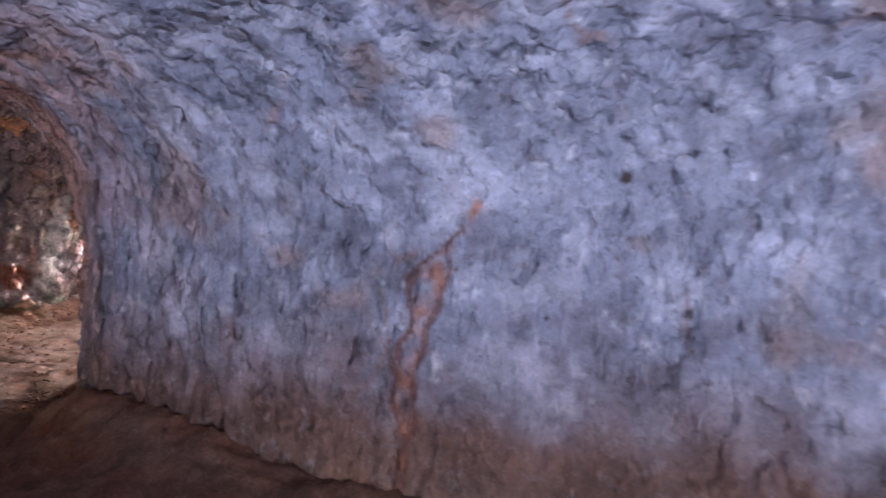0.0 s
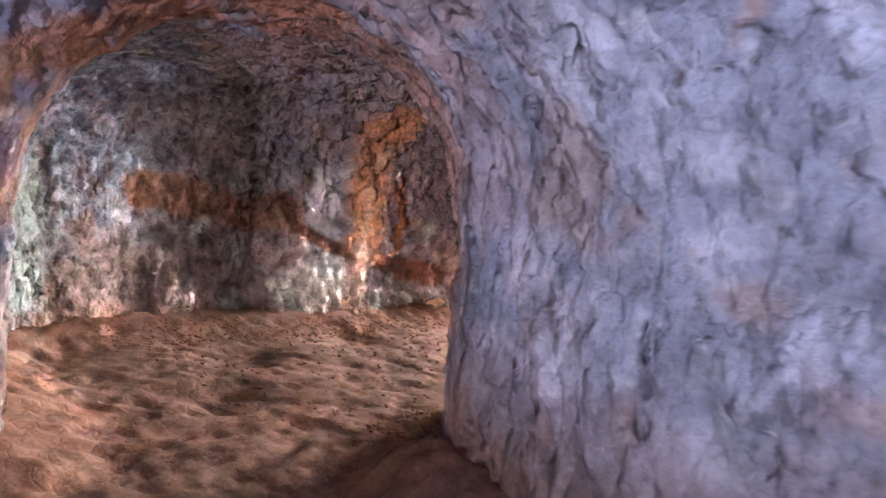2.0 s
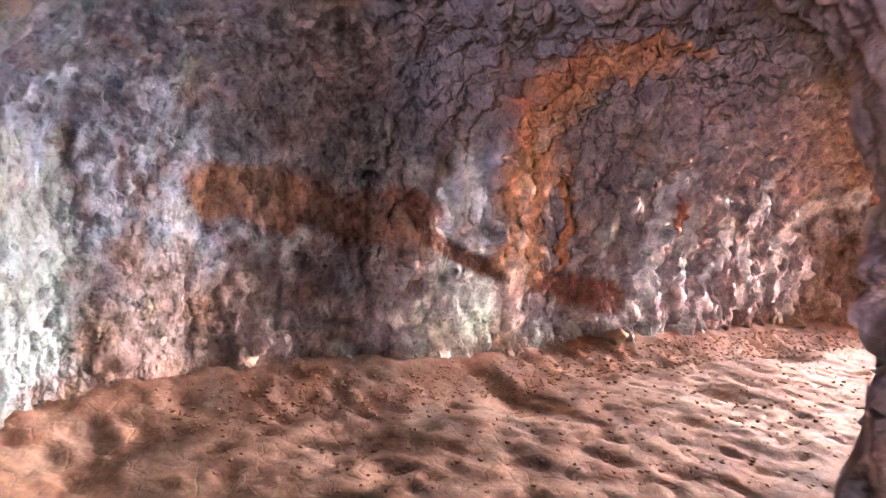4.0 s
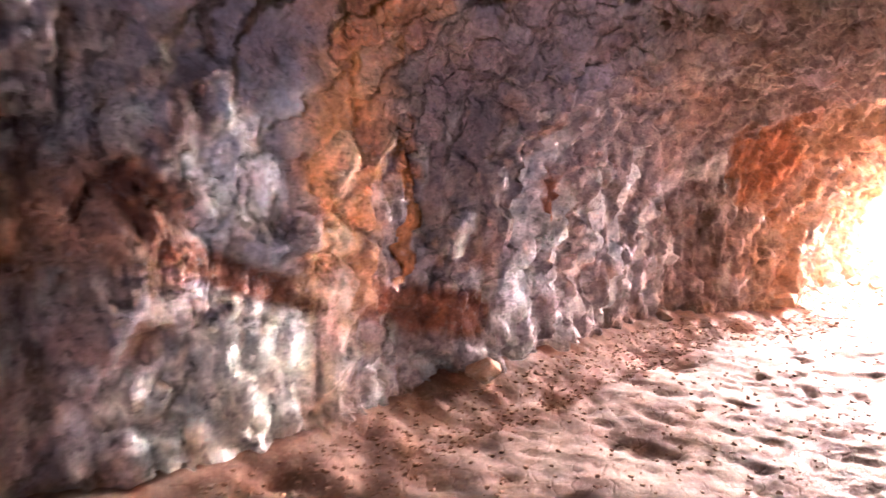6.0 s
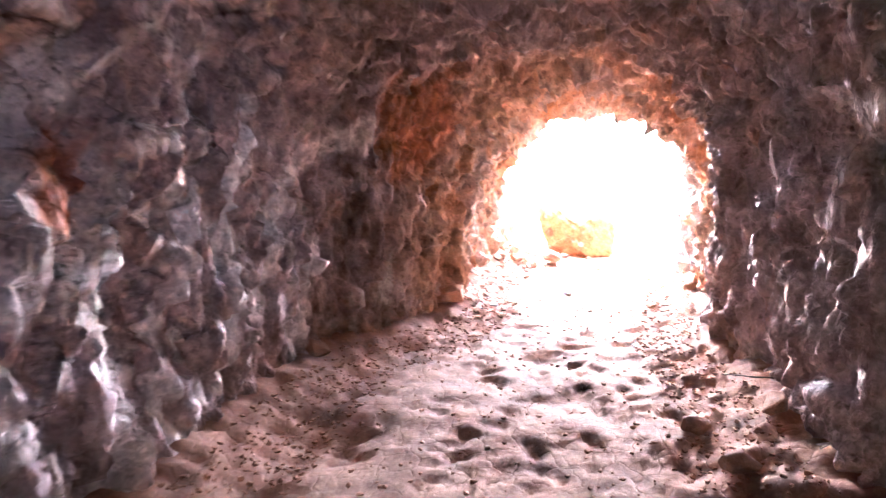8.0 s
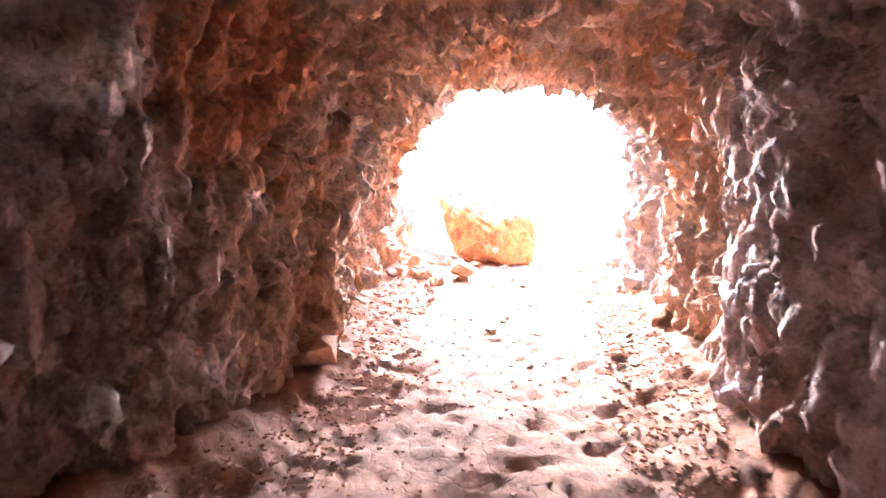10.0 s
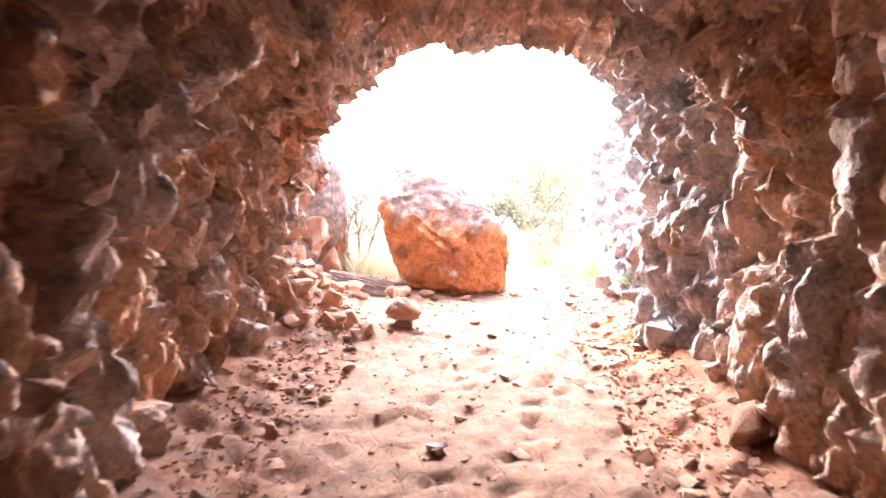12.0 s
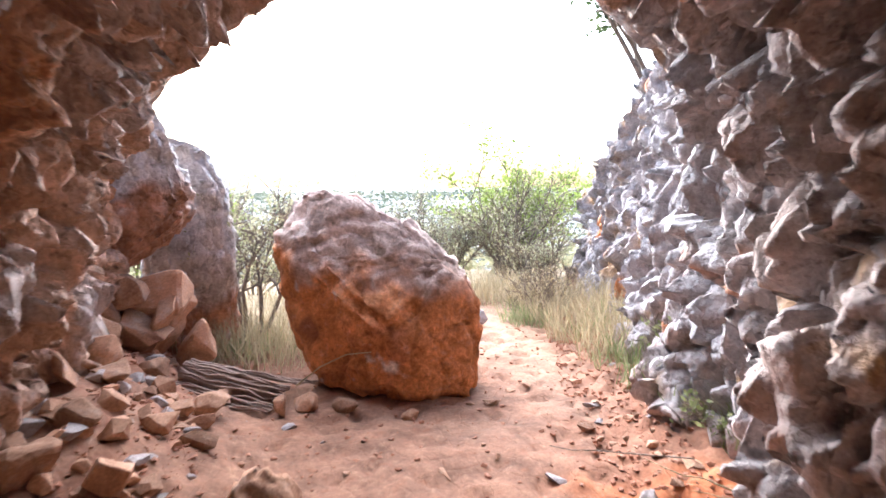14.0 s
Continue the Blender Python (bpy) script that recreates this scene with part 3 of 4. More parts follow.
def spread(lo, hi, step, out_lo, out_hi):
    inner = np.arange(lo, hi, step)
    far = np.geomspace(step * 2, out_hi - hi, 40)
    near = np.geomspace(step * 2, lo - out_lo, 40)
    return np.concatenate([(lo - near)[::-1], inner, hi + far])


gx, gy, gq = grid_sheet(spread(-7.6, 4.0, 0.045, -2400, 2400), spread(-4.0, 25.0, 0.045, -2000, 4500))
gz = ground_height(gx, gy)
gp = np.stack([gx, gy, gz], 1)
n1, n2 = fbm(gp, 1.1, 3, 95), fbm(gp, 5.0, 3, 97)
gc = np.tile(np.array((0.23, 0.122, 0.078)), (len(gp), 1))
gc = blend(gc, ramp(n1, 0.0, 0.6) * 0.7, (0.29, 0.175, 0.12))
gc = blend(gc, ramp(n2, 0.2, 0.6) * 0.6, (0.2, 0.09, 0.05))
# darker brown on the chamber floor, with the room's shade put into the colour
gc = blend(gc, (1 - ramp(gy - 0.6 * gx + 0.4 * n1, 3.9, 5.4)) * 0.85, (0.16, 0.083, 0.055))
edge = ramp(air_plan(gx, gy), -0.9, -0.3)
gc = blend(gc, edge * ramp(n2 + 0.3, 0.0, 0.6) * 0.5, (0.27, 0.12, 0.07))
gc = blend(gc, (1 - ramp(np.hypot(gx + 0.35, (gy - 16.3) * 0.6) + 0.3 * n2, 0.35, 0.7)), (0.36, 0.13, 0.055))
path = np.exp(-((gx - 0.25 - 0.10 * (gy - 19)) / 0.5) ** 2)
gc = blend(gc, ramp(gy, 18.0, 20.0) * 0.6 * path, (0.38, 0.25, 0.16))
gc = blend(gc, ramp(gy, 19.5, 21.5) * (1 - path), (0.34, 0.27, 0.17))
# the far plain's haze is put into these greyed colours
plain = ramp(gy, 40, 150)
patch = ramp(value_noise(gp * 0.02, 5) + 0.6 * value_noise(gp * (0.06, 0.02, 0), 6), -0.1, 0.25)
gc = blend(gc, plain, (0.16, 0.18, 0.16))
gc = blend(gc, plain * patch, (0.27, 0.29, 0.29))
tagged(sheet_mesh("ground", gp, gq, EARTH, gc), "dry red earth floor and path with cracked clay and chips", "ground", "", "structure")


# ------------------------------------------------------------ things
def thing(name, label, category, at=(0, 0, 0), group="", kind=""):
    ob = new(name)
    ob.matrix_world = pose(*at)
    return tagged(ob, label, category, group, kind)


def part(name, bm, material, parent, label=""):
    me = bpy.data.meshes.new(name)
    bm.to_mesh(me)
    bm.free()
    me.materials.append(material)
    ob = new(name, me)
    ob.parent = parent
    if label:
        ob["label"] = label
    return ob


def hull_rock(size, seed, points=16, cuts=2, jag=0.06):
    """A broken stone: the hull of random points, its faces cut up and roughened, its base near z = 0."""
    rng = random.Random(seed)
    bm = bmesh.new()
    for _ in range(points):
        v = Vector((rng.gauss(0, 1), rng.gauss(0, 1), rng.gauss(0, 1))).normalized() * rng.uniform(0.85, 1.0)
        bm.verts.new((v.x * size[0] / 2, v.y * size[1] / 2, v.z * size[2] / 2))
    bmesh.ops.convex_hull(bm, input=bm.verts)
    for v in [v for v in bm.verts if not v.link_faces]:
        bm.verts.remove(v)
    if cuts:
        bmesh.ops.bevel(bm, geom=list(bm.edges), offset=min(size) * 0.05, segments=1, affect="EDGES", clamp_overlap=True)
        bmesh.ops.triangulate(bm, faces=bm.faces)
        bmesh.ops.subdivide_edges(bm, edges=bm.edges, cuts=cuts, use_grid_fill=True)
        for v in bm.verts:
            k = noise.noise_vector(v.co * (3.0 / max(size)) + Vector((seed, 0, 0)))
            v.co += k * jag * min(size)
    low = min(v.co.z for v in bm.verts)
    for v in bm.verts:
        v.co.z -= low
    return bm


GX, GY = np.unique(gx), np.unique(gy)
GZ = gz.reshape(len(GX), len(GY))


def floor_at(x, y):
    """Height of the ground sheet at a place."""
    i = min(max(int(np.searchsorted(GX, x)) - 1, 0), len(GX) - 2)
    j = min(max(int(np.searchsorted(GY, y)) - 1, 0), len(GY) - 2)
    u, v = (x - GX[i]) / (GX[i + 1] - GX[i]), (y - GY[j]) / (GY[j + 1] - GY[j])
    return float((GZ[i, j] * (1 - u) + GZ[i + 1, j] * u) * (1 - v) + (GZ[i, j + 1] * (1 - u) + GZ[i + 1, j + 1] * u) * v)


def shaped_rock(points, seed, jag=0.05, cuts=3):
    """A rock from its main corners, its faces cut up, chipped and roughened."""
    bm = bmesh.new()
    for co in points:
        bm.verts.new(co)
    bmesh.ops.convex_hull(bm, input=bm.verts)
    for v in [v for v in bm.verts if not v.link_faces]:
        bm.verts.remove(v)
    bmesh.ops.bevel(bm, geom=list(bm.edges), offset=0.05, segments=2, affect="EDGES", clamp_overlap=True)
    bmesh.ops.triangulate(bm, faces=bm.faces)
    for _ in range(cuts):
        bmesh.ops.subdivide_edges(bm, edges=[e for e in bm.edges if e.calc_length() > 0.045], cuts=1)
        bmesh.ops.triangulate(bm, faces=bm.faces)
    co = np.array([v.co for v in bm.verts])
    bm.normal_update()
    h1, k1, _ = facets(co + 0.05 * fbm(co, 4.0, 2, seed)[:, None], 3.5, seed)
    h2, k2, _ = facets(co, 11.0, seed + 50)
    push = jag * (0.8 * h1 - 0.25 * k1 + 0.28 * h2 + 0.5 * fbm(co, 6.0, 3, seed + 3))
    for v, d in zip(bm.verts, push):
        v.co += v.normal * float(d)
    for f in bm.faces:
        f.smooth = True
    return bm


def tint_mesh(ob, colours):
    layer = ob.data.color_attributes.new("tint", "FLOAT_COLOR", "POINT")
    rgba = np.ones((len(colours), 4), np.float32)
    rgba[:, :3] = colours
    layer.data.foreach_set("color", rgba.ravel())


def single(name, bm, material, at, label, category, group="", kind=""):
    me = bpy.data.meshes.new(name)
    bm.to_mesh(me)
    bm.free()
    me.materials.append(material)
    ob = new(name, me)
    ob.matrix_world = at
    return tagged(ob, label, category, group, kind)


# the large boulder in front of the mouth
BOULDER_POINTS = [(-0.45, -0.02, 0.05), (0.0, -0.22, -0.03), (0.7, -0.15, -0.03), (0.78, -0.02, 0.5), (0.64, 0.0, 0.86), (-0.8, 0.25, 1.05), (-0.66, 0.1, 0.55),
                  (-0.64, 0.4, 1.40), (-0.32, 0.32, 1.44), (0.2, 0.3, 1.2), (-0.6, 0.95, 1.1), (0.5, 0.9, 0.8), (0.6, 0.8, -0.03), (-0.5, 0.8, -0.03), (0.1, -0.33, 0.5), (-0.5, -0.08, 0.95)]
boulder = single("boulder", shaped_rock(BOULDER_POINTS, 501, 0.055, 4), BOULDER, pose(-1.22, 18.86, 0.0, 0, 0, -19), "large weathered orange boulder on the path outside the mine mouth", "boulder")
co = np.array([v.co for v in boulder.data.vertices])
bn1, bn2 = fbm(co, 2.2, 3, 511), fbm(co, 8.0, 3, 513)
bc = np.tile(np.array((0.50, 0.21, 0.085)), (len(co), 1))
bc = blend(bc, ramp(bn1 + 0.3 * bn2, 0.15, 0.5), (0.42, 0.17, 0.08))
bc = blend(bc, ramp(co[:, 2] - 0.25 * co[:, 0] * -1 + 0.35 * bn1 + 0.15 * bn2, 0.68, 0.98) * 0.85, (0.42, 0.36, 0.33))
bc = blend(bc, ramp(bn2 + bn1 * 0.4, 0.4, 0.6), (0.5, 0.42, 0.37))
bc = blend(bc, ramp(-bn1 - bn2 * 0.3, 0.35, 0.6), (0.25, 0.11, 0.06))
tint_mesh(boulder, bc)

# the two stacked stones and the stones round them
single("stone", hull_rock((0.42, 0.34, 0.15), 21, 14), STONE, pose(-2.04, 17.17, floor_at(-2.04, 17.17) - 0.05, 0, 0, 20), "small brown stone under a larger one", "stone", "cairn stones")
single("stone", shaped_rock([(-0.17, -0.12, 0.02), (0.17, -0.1, 0.04), (0.19, 0.1, 0.02), (-0.14, 0.13, 0.0), (-0.1, -0.09, 0.16), (0.14, 0.0, 0.13), (-0.02, 0.07, 0.22), (-0.14, 0.09, 0.12)], 540, 0.02, 2), STONE,
       pose(-2.08, 17.16, floor_at(-2.08, 17.16) + 0.06, 4, 6, -19), "angular grey-brown stone resting tilted on a smaller stone", "stone", "cairn stones")
SCATTER = [(-1.43, 17.13, 0.13, 0.07, 0, "small orange brick-shaped stone on the path"), (-2.32, 18.4, 0.29, 0.19, 0, "pale orange angular stone beside the path"),
           (-1.91, 18.5, 0.15, 0.2, 0, "upright wedge of orange stone by the boulder"), (-1.74, 18.6, 0.26, 0.17, 0, "brown stone leaning at the foot of the boulder"),
           (-1.5, 18.5, 0.22, 0.12, 0, "brown stone at the foot of the boulder"), (-1.12, 18.28, 0.18, 0.1, 0, "flat brown stone at the foot of the boulder"), (-2.25, 18.75, 0.24, 0.13, 0, "orange stone at the foot of the rubble"),
           (-2.5, 18.15, 0.17, 0.1, 1, "grey stone in the rubble beside the path"), (-2.58, 18.3, 0.15, 0.09, 1, "grey stone in the rubble beside the path"), (-2.4, 18.0, 0.12, 0.07, 1, "grey stone in the rubble beside the path"),
           (-2.56, 17.0, 0.12, 0.1, 0, "small orange stone on the floor"), (-0.05, 16.5, 0.34, 0.24, 1, "grey limestone block at the foot of the wall"),
           (-0.42, 16.85, 0.17, 0.13, 1, "pale grey stone on the red earth"), (0.2, 20.4, 0.26, 0.2, 1, "pale stone beside the path beyond the boulder"),
           (-4.0, 13.85, 0.5, 0.24, 0, "dark brown block at the corner of the gallery wall"), (-2.85, 10.6, 0.22, 0.15, 0, "brown stone on the gallery floor"),
           (-2.45, 10.5, 0.24, 0.16, 0, "brown stone at the foot of the wall"), (-2.9, 10.05, 0.27, 0.14, 0, "brown stone in the rubble by the wall"), (-5.9, 8.8, 0.45, 0.2, 0, "flat dark rock at the foot of the stained wall"),
           (-5.2, 12.0, 0.3, 0.18, 0, "brown block at the foot of the gallery wall"), (-1.1, 14.3, 0.3, 0.3, 0, "orange block at the foot of the wall"), (-0.5, 15.8, 0.36, 0.28, 1, "grey block fallen from the wall"),
           (0.2, 17.1, 0.3, 0.22, 1, "grey block fallen from the wall")]
for k, (x, y, w, h, grey, label) in enumerate(SCATTER):
    single("stone", hull_rock((w, w * 0.75, h), 600 + k, 13, 2, 0.05), STONE_GREY if grey else STONE, pose(x, y, floor_at(x, y) - 0.015, 0, 0, 37 * k), label, "stone", "loose stones")

# blocks piled up at the side of the mouth
PILE = [(-2.75, 19.45, 0.5, 0.75, 0.6, 0.5, 0), (-2.85, 19.25, 0.62, 0.34, 0.3, 0.34, 0), (-2.68, 19.25, 0.38, 0.34, 0.3, 0.38, 0),
        (-2.52, 19.5, 0.4, 0.3, 0.34, 0.6, 0), (-2.45, 19.55, 0.05, 0.36, 0.3, 0.5, 0), (-2.8, 19.3, 0.1, 0.6, 0.5, 0.5, 0), (-3.0, 18.9, 0.1, 0.44, 0.34, 0.4, 0), (-2.9, 18.5, 0.1, 0.34, 0.28, 0.26, 0), (-2.65, 18.9, 0.05, 0.3, 0.26, 0.24, 0),
        (-3.0, 18.1, 0.1, 0.36, 0.3, 0.28, 0), (-2.6, 18.6, 0.04, 0.24, 0.22, 0.18, 0), (-3.05, 19.3, 0.3, 0.6, 0.6, 0.7, 0), (-2.75, 19.8, 0.1, 0.7, 0.6, 0.8, 0), (-2.85, 17.7, 0.04, 0.28, 0.24, 0.2, 0), (-2.95, 17.3, 0.05, 0.34, 0.3, 0.3, 0), (-2.75, 17.95, 0.03, 0.22, 0.2, 0.16, 0), (-2.8, 18.3, 0.05, 0.3, 0.26, 0.22, 0), (-3.1, 18.6, 0.15, 0.45, 0.4, 0.45, 0), (-2.55, 18.35, 0.02, 0.18, 0.16, 0.12, 0),
        (-3.1, 17.0, 0.06, 0.4, 0.3, 0.4, 0), (-2.7, 17.45, 0.03, 0.2, 0.16, 0.13, 0), (-3.15, 19.1, 0.3, 0.5, 0.5, 0.6, 0)]
for k, (x, y, z, w, d, h, grey) in enumerate(PILE):
    single("block", hull_rock((w, d, h), 700 + k, 13, 2, 0.07), STONE_GREY if grey else STONE, pose(x, y, max(z, floor_at(x, y) - 0.05) if z < 0.2 else z, 6 * math.sin(k), 5 * math.cos(2 * k), 51 * k),
           ("large pale grey block at the side of the mouth" if grey else "broken orange-brown block in the pile at the mouth"), "rock", "blocks at the mouth")

# the two big blocks on top of the pile: grey above, rusty on the broken faces below
for at, pts, seed in (
        ((-2.85, 19.5, 0.85), [(-0.6, -0.2, 0.05), (-0.1, -0.28, 0.0), (0.42, -0.2, 0.42), (0.44, 0.1, 0.5), (0.2, -0.1, 1.1), (-0.02, 0.0, 1.62), (-0.5, -0.05, 1.6), (-0.6, 0.4, 1.5), (0.15, 0.4, 1.3), (0.3, 0.5, 0.1), (-0.6, 0.5, 0.0), (-0.3, -0.32, 0.55)], 751),
        ((-2.35, 20.3, 0.05), [(-0.5, -0.3, 0.0), (0.2, -0.25, 0.0), (0.25, 0.3, 0.0), (-0.5, 0.3, 0.0), (0.15, -0.3, 1.25), (0.2, 0.1, 1.5), (-0.1, -0.2, 1.75), (-0.5, -0.1, 1.85), (-0.5, 0.3, 1.7), (0.1, -0.38, 0.7)], 752)):
    ob = single("block", shaped_rock(pts, seed, 0.05, 4), ROCK_WALL, pose(*at, 0, 0, 6), "large angular grey block with rusty underside on the rubble", "rock", "blocks at the mouth")
    co = np.array([v.co for v in ob.data.vertices])
    kn = fbm(co, 2.5, 3, seed)
    kc = np.tile(np.array((0.46, 0.43, 0.42)), (len(co), 1))
    kc = blend(kc, ramp(-co[:, 2] + 0.25 * kn, -0.6, -0.45), (0.36, 0.18, 0.11))
    kc = blend(kc, ramp(fbm(co, 7.0, 2, seed + 1), 0.3, 0.6) * 0.6, (0.5, 0.46, 0.44))
    tint_mesh(ob, kc)

# broken stones on the bank of rubble below them
rng = random.Random(19)
for k in range(90):
    y = rng.uniform(16.8, 19.6)
    x = rng.uniform(-3.2, -2.35) - 0.12 * (y - 18)
    w = rng.choice((0.07, 0.1, 0.13, 0.17, 0.24))
    single("block", hull_rock((w, w * 0.8, w * rng.uniform(0.5, 0.9)), 1200 + k, 12, 1, 0.05), STONE_GREY if k % 4 == 0 else STONE, pose(x, y, floor_at(x, y) - 0.15 * w, rng.uniform(-20, 20), rng.uniform(-20, 20), rng.uniform(0, 360)),
           "broken grey stone on the rubble bank at the mouth" if k % 4 == 0 else "broken orange-brown stone on the rubble bank at the mouth", "rock", "blocks at the mouth")

# rubble on the floor: the nearest as stones of their own, the rest as chips
rng = random.Random(7)
stone_meshes = []
for k in range(8):
    me = bpy.data.meshes.new("pebble")
    bm = hull_rock((1.0, 0.8, 0.5), 800 + k, 11, 0)
    bm.to_mesh(me)
    bm.free()
    me.materials.append(STONE_GREY if k == 7 else STONE)
    stone_meshes.append(me)


def rubble_spots(count, lo, hi, seed):
    """Places on the floor, thickest along the walls."""
    r = np.random.RandomState(seed)
    x, y, keep = r.uniform(-7, 1.2, count * 14), r.uniform(lo, hi, count * 14), r.uniform(0, 1, count * 14)
    d = air_plan(x, y)
    ok = (d < -0.12) & (keep < np.where(d > -0.65, 0.9, 0.1)) & ((y > 5) | (x < -4))
    return x[ok][:count], y[ok][:count]


near_x, near_y = rubble_spots(290, 13.6, 18.6, 1)
for k in range(290):
    x, y = float(near_x[k]), float(near_y[k])
    ob = tagged(new("pebble", stone_meshes[rng.randrange(8)]), "angular brown rubble stone on the red floor", "stone", "rubble stones")
    s = rng.choice((0.05, 0.06, 0.08, 0.11, 0.15))
    ob.matrix_world = pose(x, y, floor_at(x, y) - 0.12 * s, rng.uniform(-15, 15), rng.uniform(-15, 15), rng.uniform(0, 360)) @ Matrix.Diagonal((s, s, s * rng.uniform(0.6, 1.1), 1))
chip_v, chip_f, chip_n = [], [], 0
base = [(np.array([v.co for v in me.vertices]), [list(p.vertices) for p in me.polygons]) for me in stone_meshes]
count = 12000
xs, ys = rubble_spots(count, 4.5, 20.5, 2)
zs = [floor_at(x, y) for x, y in zip(xs, ys)]
for k in range(count):
    v, f = base[rng.randrange(8)]
    a, s = rng.uniform(0, 6.3), rng.choice((0.012, 0.018, 0.025, 0.035, 0.05))
    r = np.array(((math.cos(a), -math.sin(a), 0), (math.sin(a), math.cos(a), 0), (0, 0, 1)))
    chip_v.append((v * s) @ r.T + (xs[k], ys[k], zs[k] - 0.1 * s))
    chip_f += [[i + chip_n for i in p] for p in f]
    chip_n += len(v)
CHIPS = mottled("stone_chips", (0.38, 0.18, 0.11), (0.26, 0.11, 0.065), (0.5, 0.36, 0.28), 30.0, 0.92, 0.4, "", 0, 0.006)
me = bpy.data.meshes.new("stone_chips")
me.from_pydata(np.concatenate(chip_v).tolist(), [], chip_f)
me.materials.append(CHIPS)
tagged(new("stone_chips", me), "small red and brown stone chips strewn over the floor", "gravel", "", "stuff")


# ------------------------------------------------------------ plants
def leaf_material(name, a, b, rough=0.6, clear=0.4):
    m, nodes, links, bsdf = nodes_of(name)
    geo = nodes.new("ShaderNodeNewGeometry")
    links.new(mix_colour(nodes, links, geo.outputs["Random Per Island"], a, b), bsdf.inputs["Base Color"])
    bsdf.inputs["Roughness"].default_value = rough
    thin = nodes.new("ShaderNodeBsdfTranslucent")
    links.new(bsdf.inputs["Base Color"].links[0].from_socket, thin.inputs["Color"])
    both = nodes.new("ShaderNodeMixShader")
    both.inputs[0].default_value = clear
    links.new(bsdf.outputs[0], both.inputs[1])
    links.new(thin.outputs[0], both.inputs[2])
    links.new(both.outputs[0], nodes["Material Output"].inputs["Surface"])
    return m


LEAF_GREEN = leaf_material("fresh_leaves", (0.2, 0.27, 0.05), (0.36, 0.42, 0.12))
LEAF_OLIVE = leaf_material("olive_leaves", (0.26, 0.26, 0.14), (0.44, 0.42, 0.27))
LEAF_PINE = leaf_material("pine_needles", (0.05, 0.08, 0.03), (0.1, 0.13, 0.05))
STRAW = leaf_material("dry_straw", (0.30, 0.24, 0.13), (0.5, 0.42, 0.27), 0.8)
GREEN_GRASS = leaf_material("weed_leaves", (0.16, 0.2, 0.07), (0.34, 0.36, 0.18), 0.7)
BARK = mottled("grey_bark", (0.2, 0.16, 0.13), (0.1, 0.08, 0.06), (0.3, 0.26, 0.23), 20.0, 0.9, 0.6, "", 0, 0.01)
FIBRE = mottled("dead_fibre", (0.30, 0.22, 0.18), (0.16, 0.11, 0.09), (0.42, 0.34, 0.29), 25.0, 0.95, 0.8, "", 0, 0.01)


class Strands:
    """Collects tubes and leaves into one mesh."""

    def __init__(self):
        self.v, self.f = [], []

    def tube(self, pts, r0, r1, sides=5):
        n, k = len(pts), len(self.v)
        for i, p in enumerate(pts):
            d = (pts[min(i + 1, n - 1)] - pts[max(i - 1, 0)]).normalized()
            a = d.orthogonal().normalized()
            b = d.cross(a)
            r = r0 + (r1 - r0) * i / (n - 1)
            for j in range(sides):
                t = 6.2832 * j / sides
                self.v.append(tuple(p + r * (math.cos(t) * a + math.sin(t) * b)))
        for i in range(n - 1):
            for j in range(sides):
                self.f.append((k + i * sides + j, k + i * sides + (j + 1) % sides, k + (i + 1) * sides + (j + 1) % sides, k + (i + 1) * sides + j))

    def leaf(self, p, d, length, width, rng):
        side = d.cross(Vector((rng.gauss(0, 1), rng.gauss(0, 1), rng.gauss(0, 1)))).normalized() * width
        k = len(self.v)
        self.v += [tuple(p), tuple(p + d * length * 0.45 + side), tuple(p + d * length), tuple(p + d * length * 0.45 - side)]
        self.f.append((k, k + 1, k + 2, k + 3))

    def blade(self, p, top, width, bend):
        k = len(self.v)
        side = Vector((top.y - p.y, p.x - top.x, 0))
        side = (side.normalized() if side.length > 1e-4 else Vector((1, 0, 0))) * width
        mid = p.lerp(top, 0.55) + Vector((0, 0, bend))
        self.v += [tuple(p - side), tuple(p + side), tuple(mid + side * 0.8), tuple(mid - side * 0.8), tuple(top)]
        self.f += [(k, k + 1, k + 2, k + 3), (k + 3, k + 2, k + 4)]

    def mesh(self, name, material):
        me = bpy.data.meshes.new(name)
        me.from_pydata(self.v, [], self.f)
        me.materials.append(material)
        return me


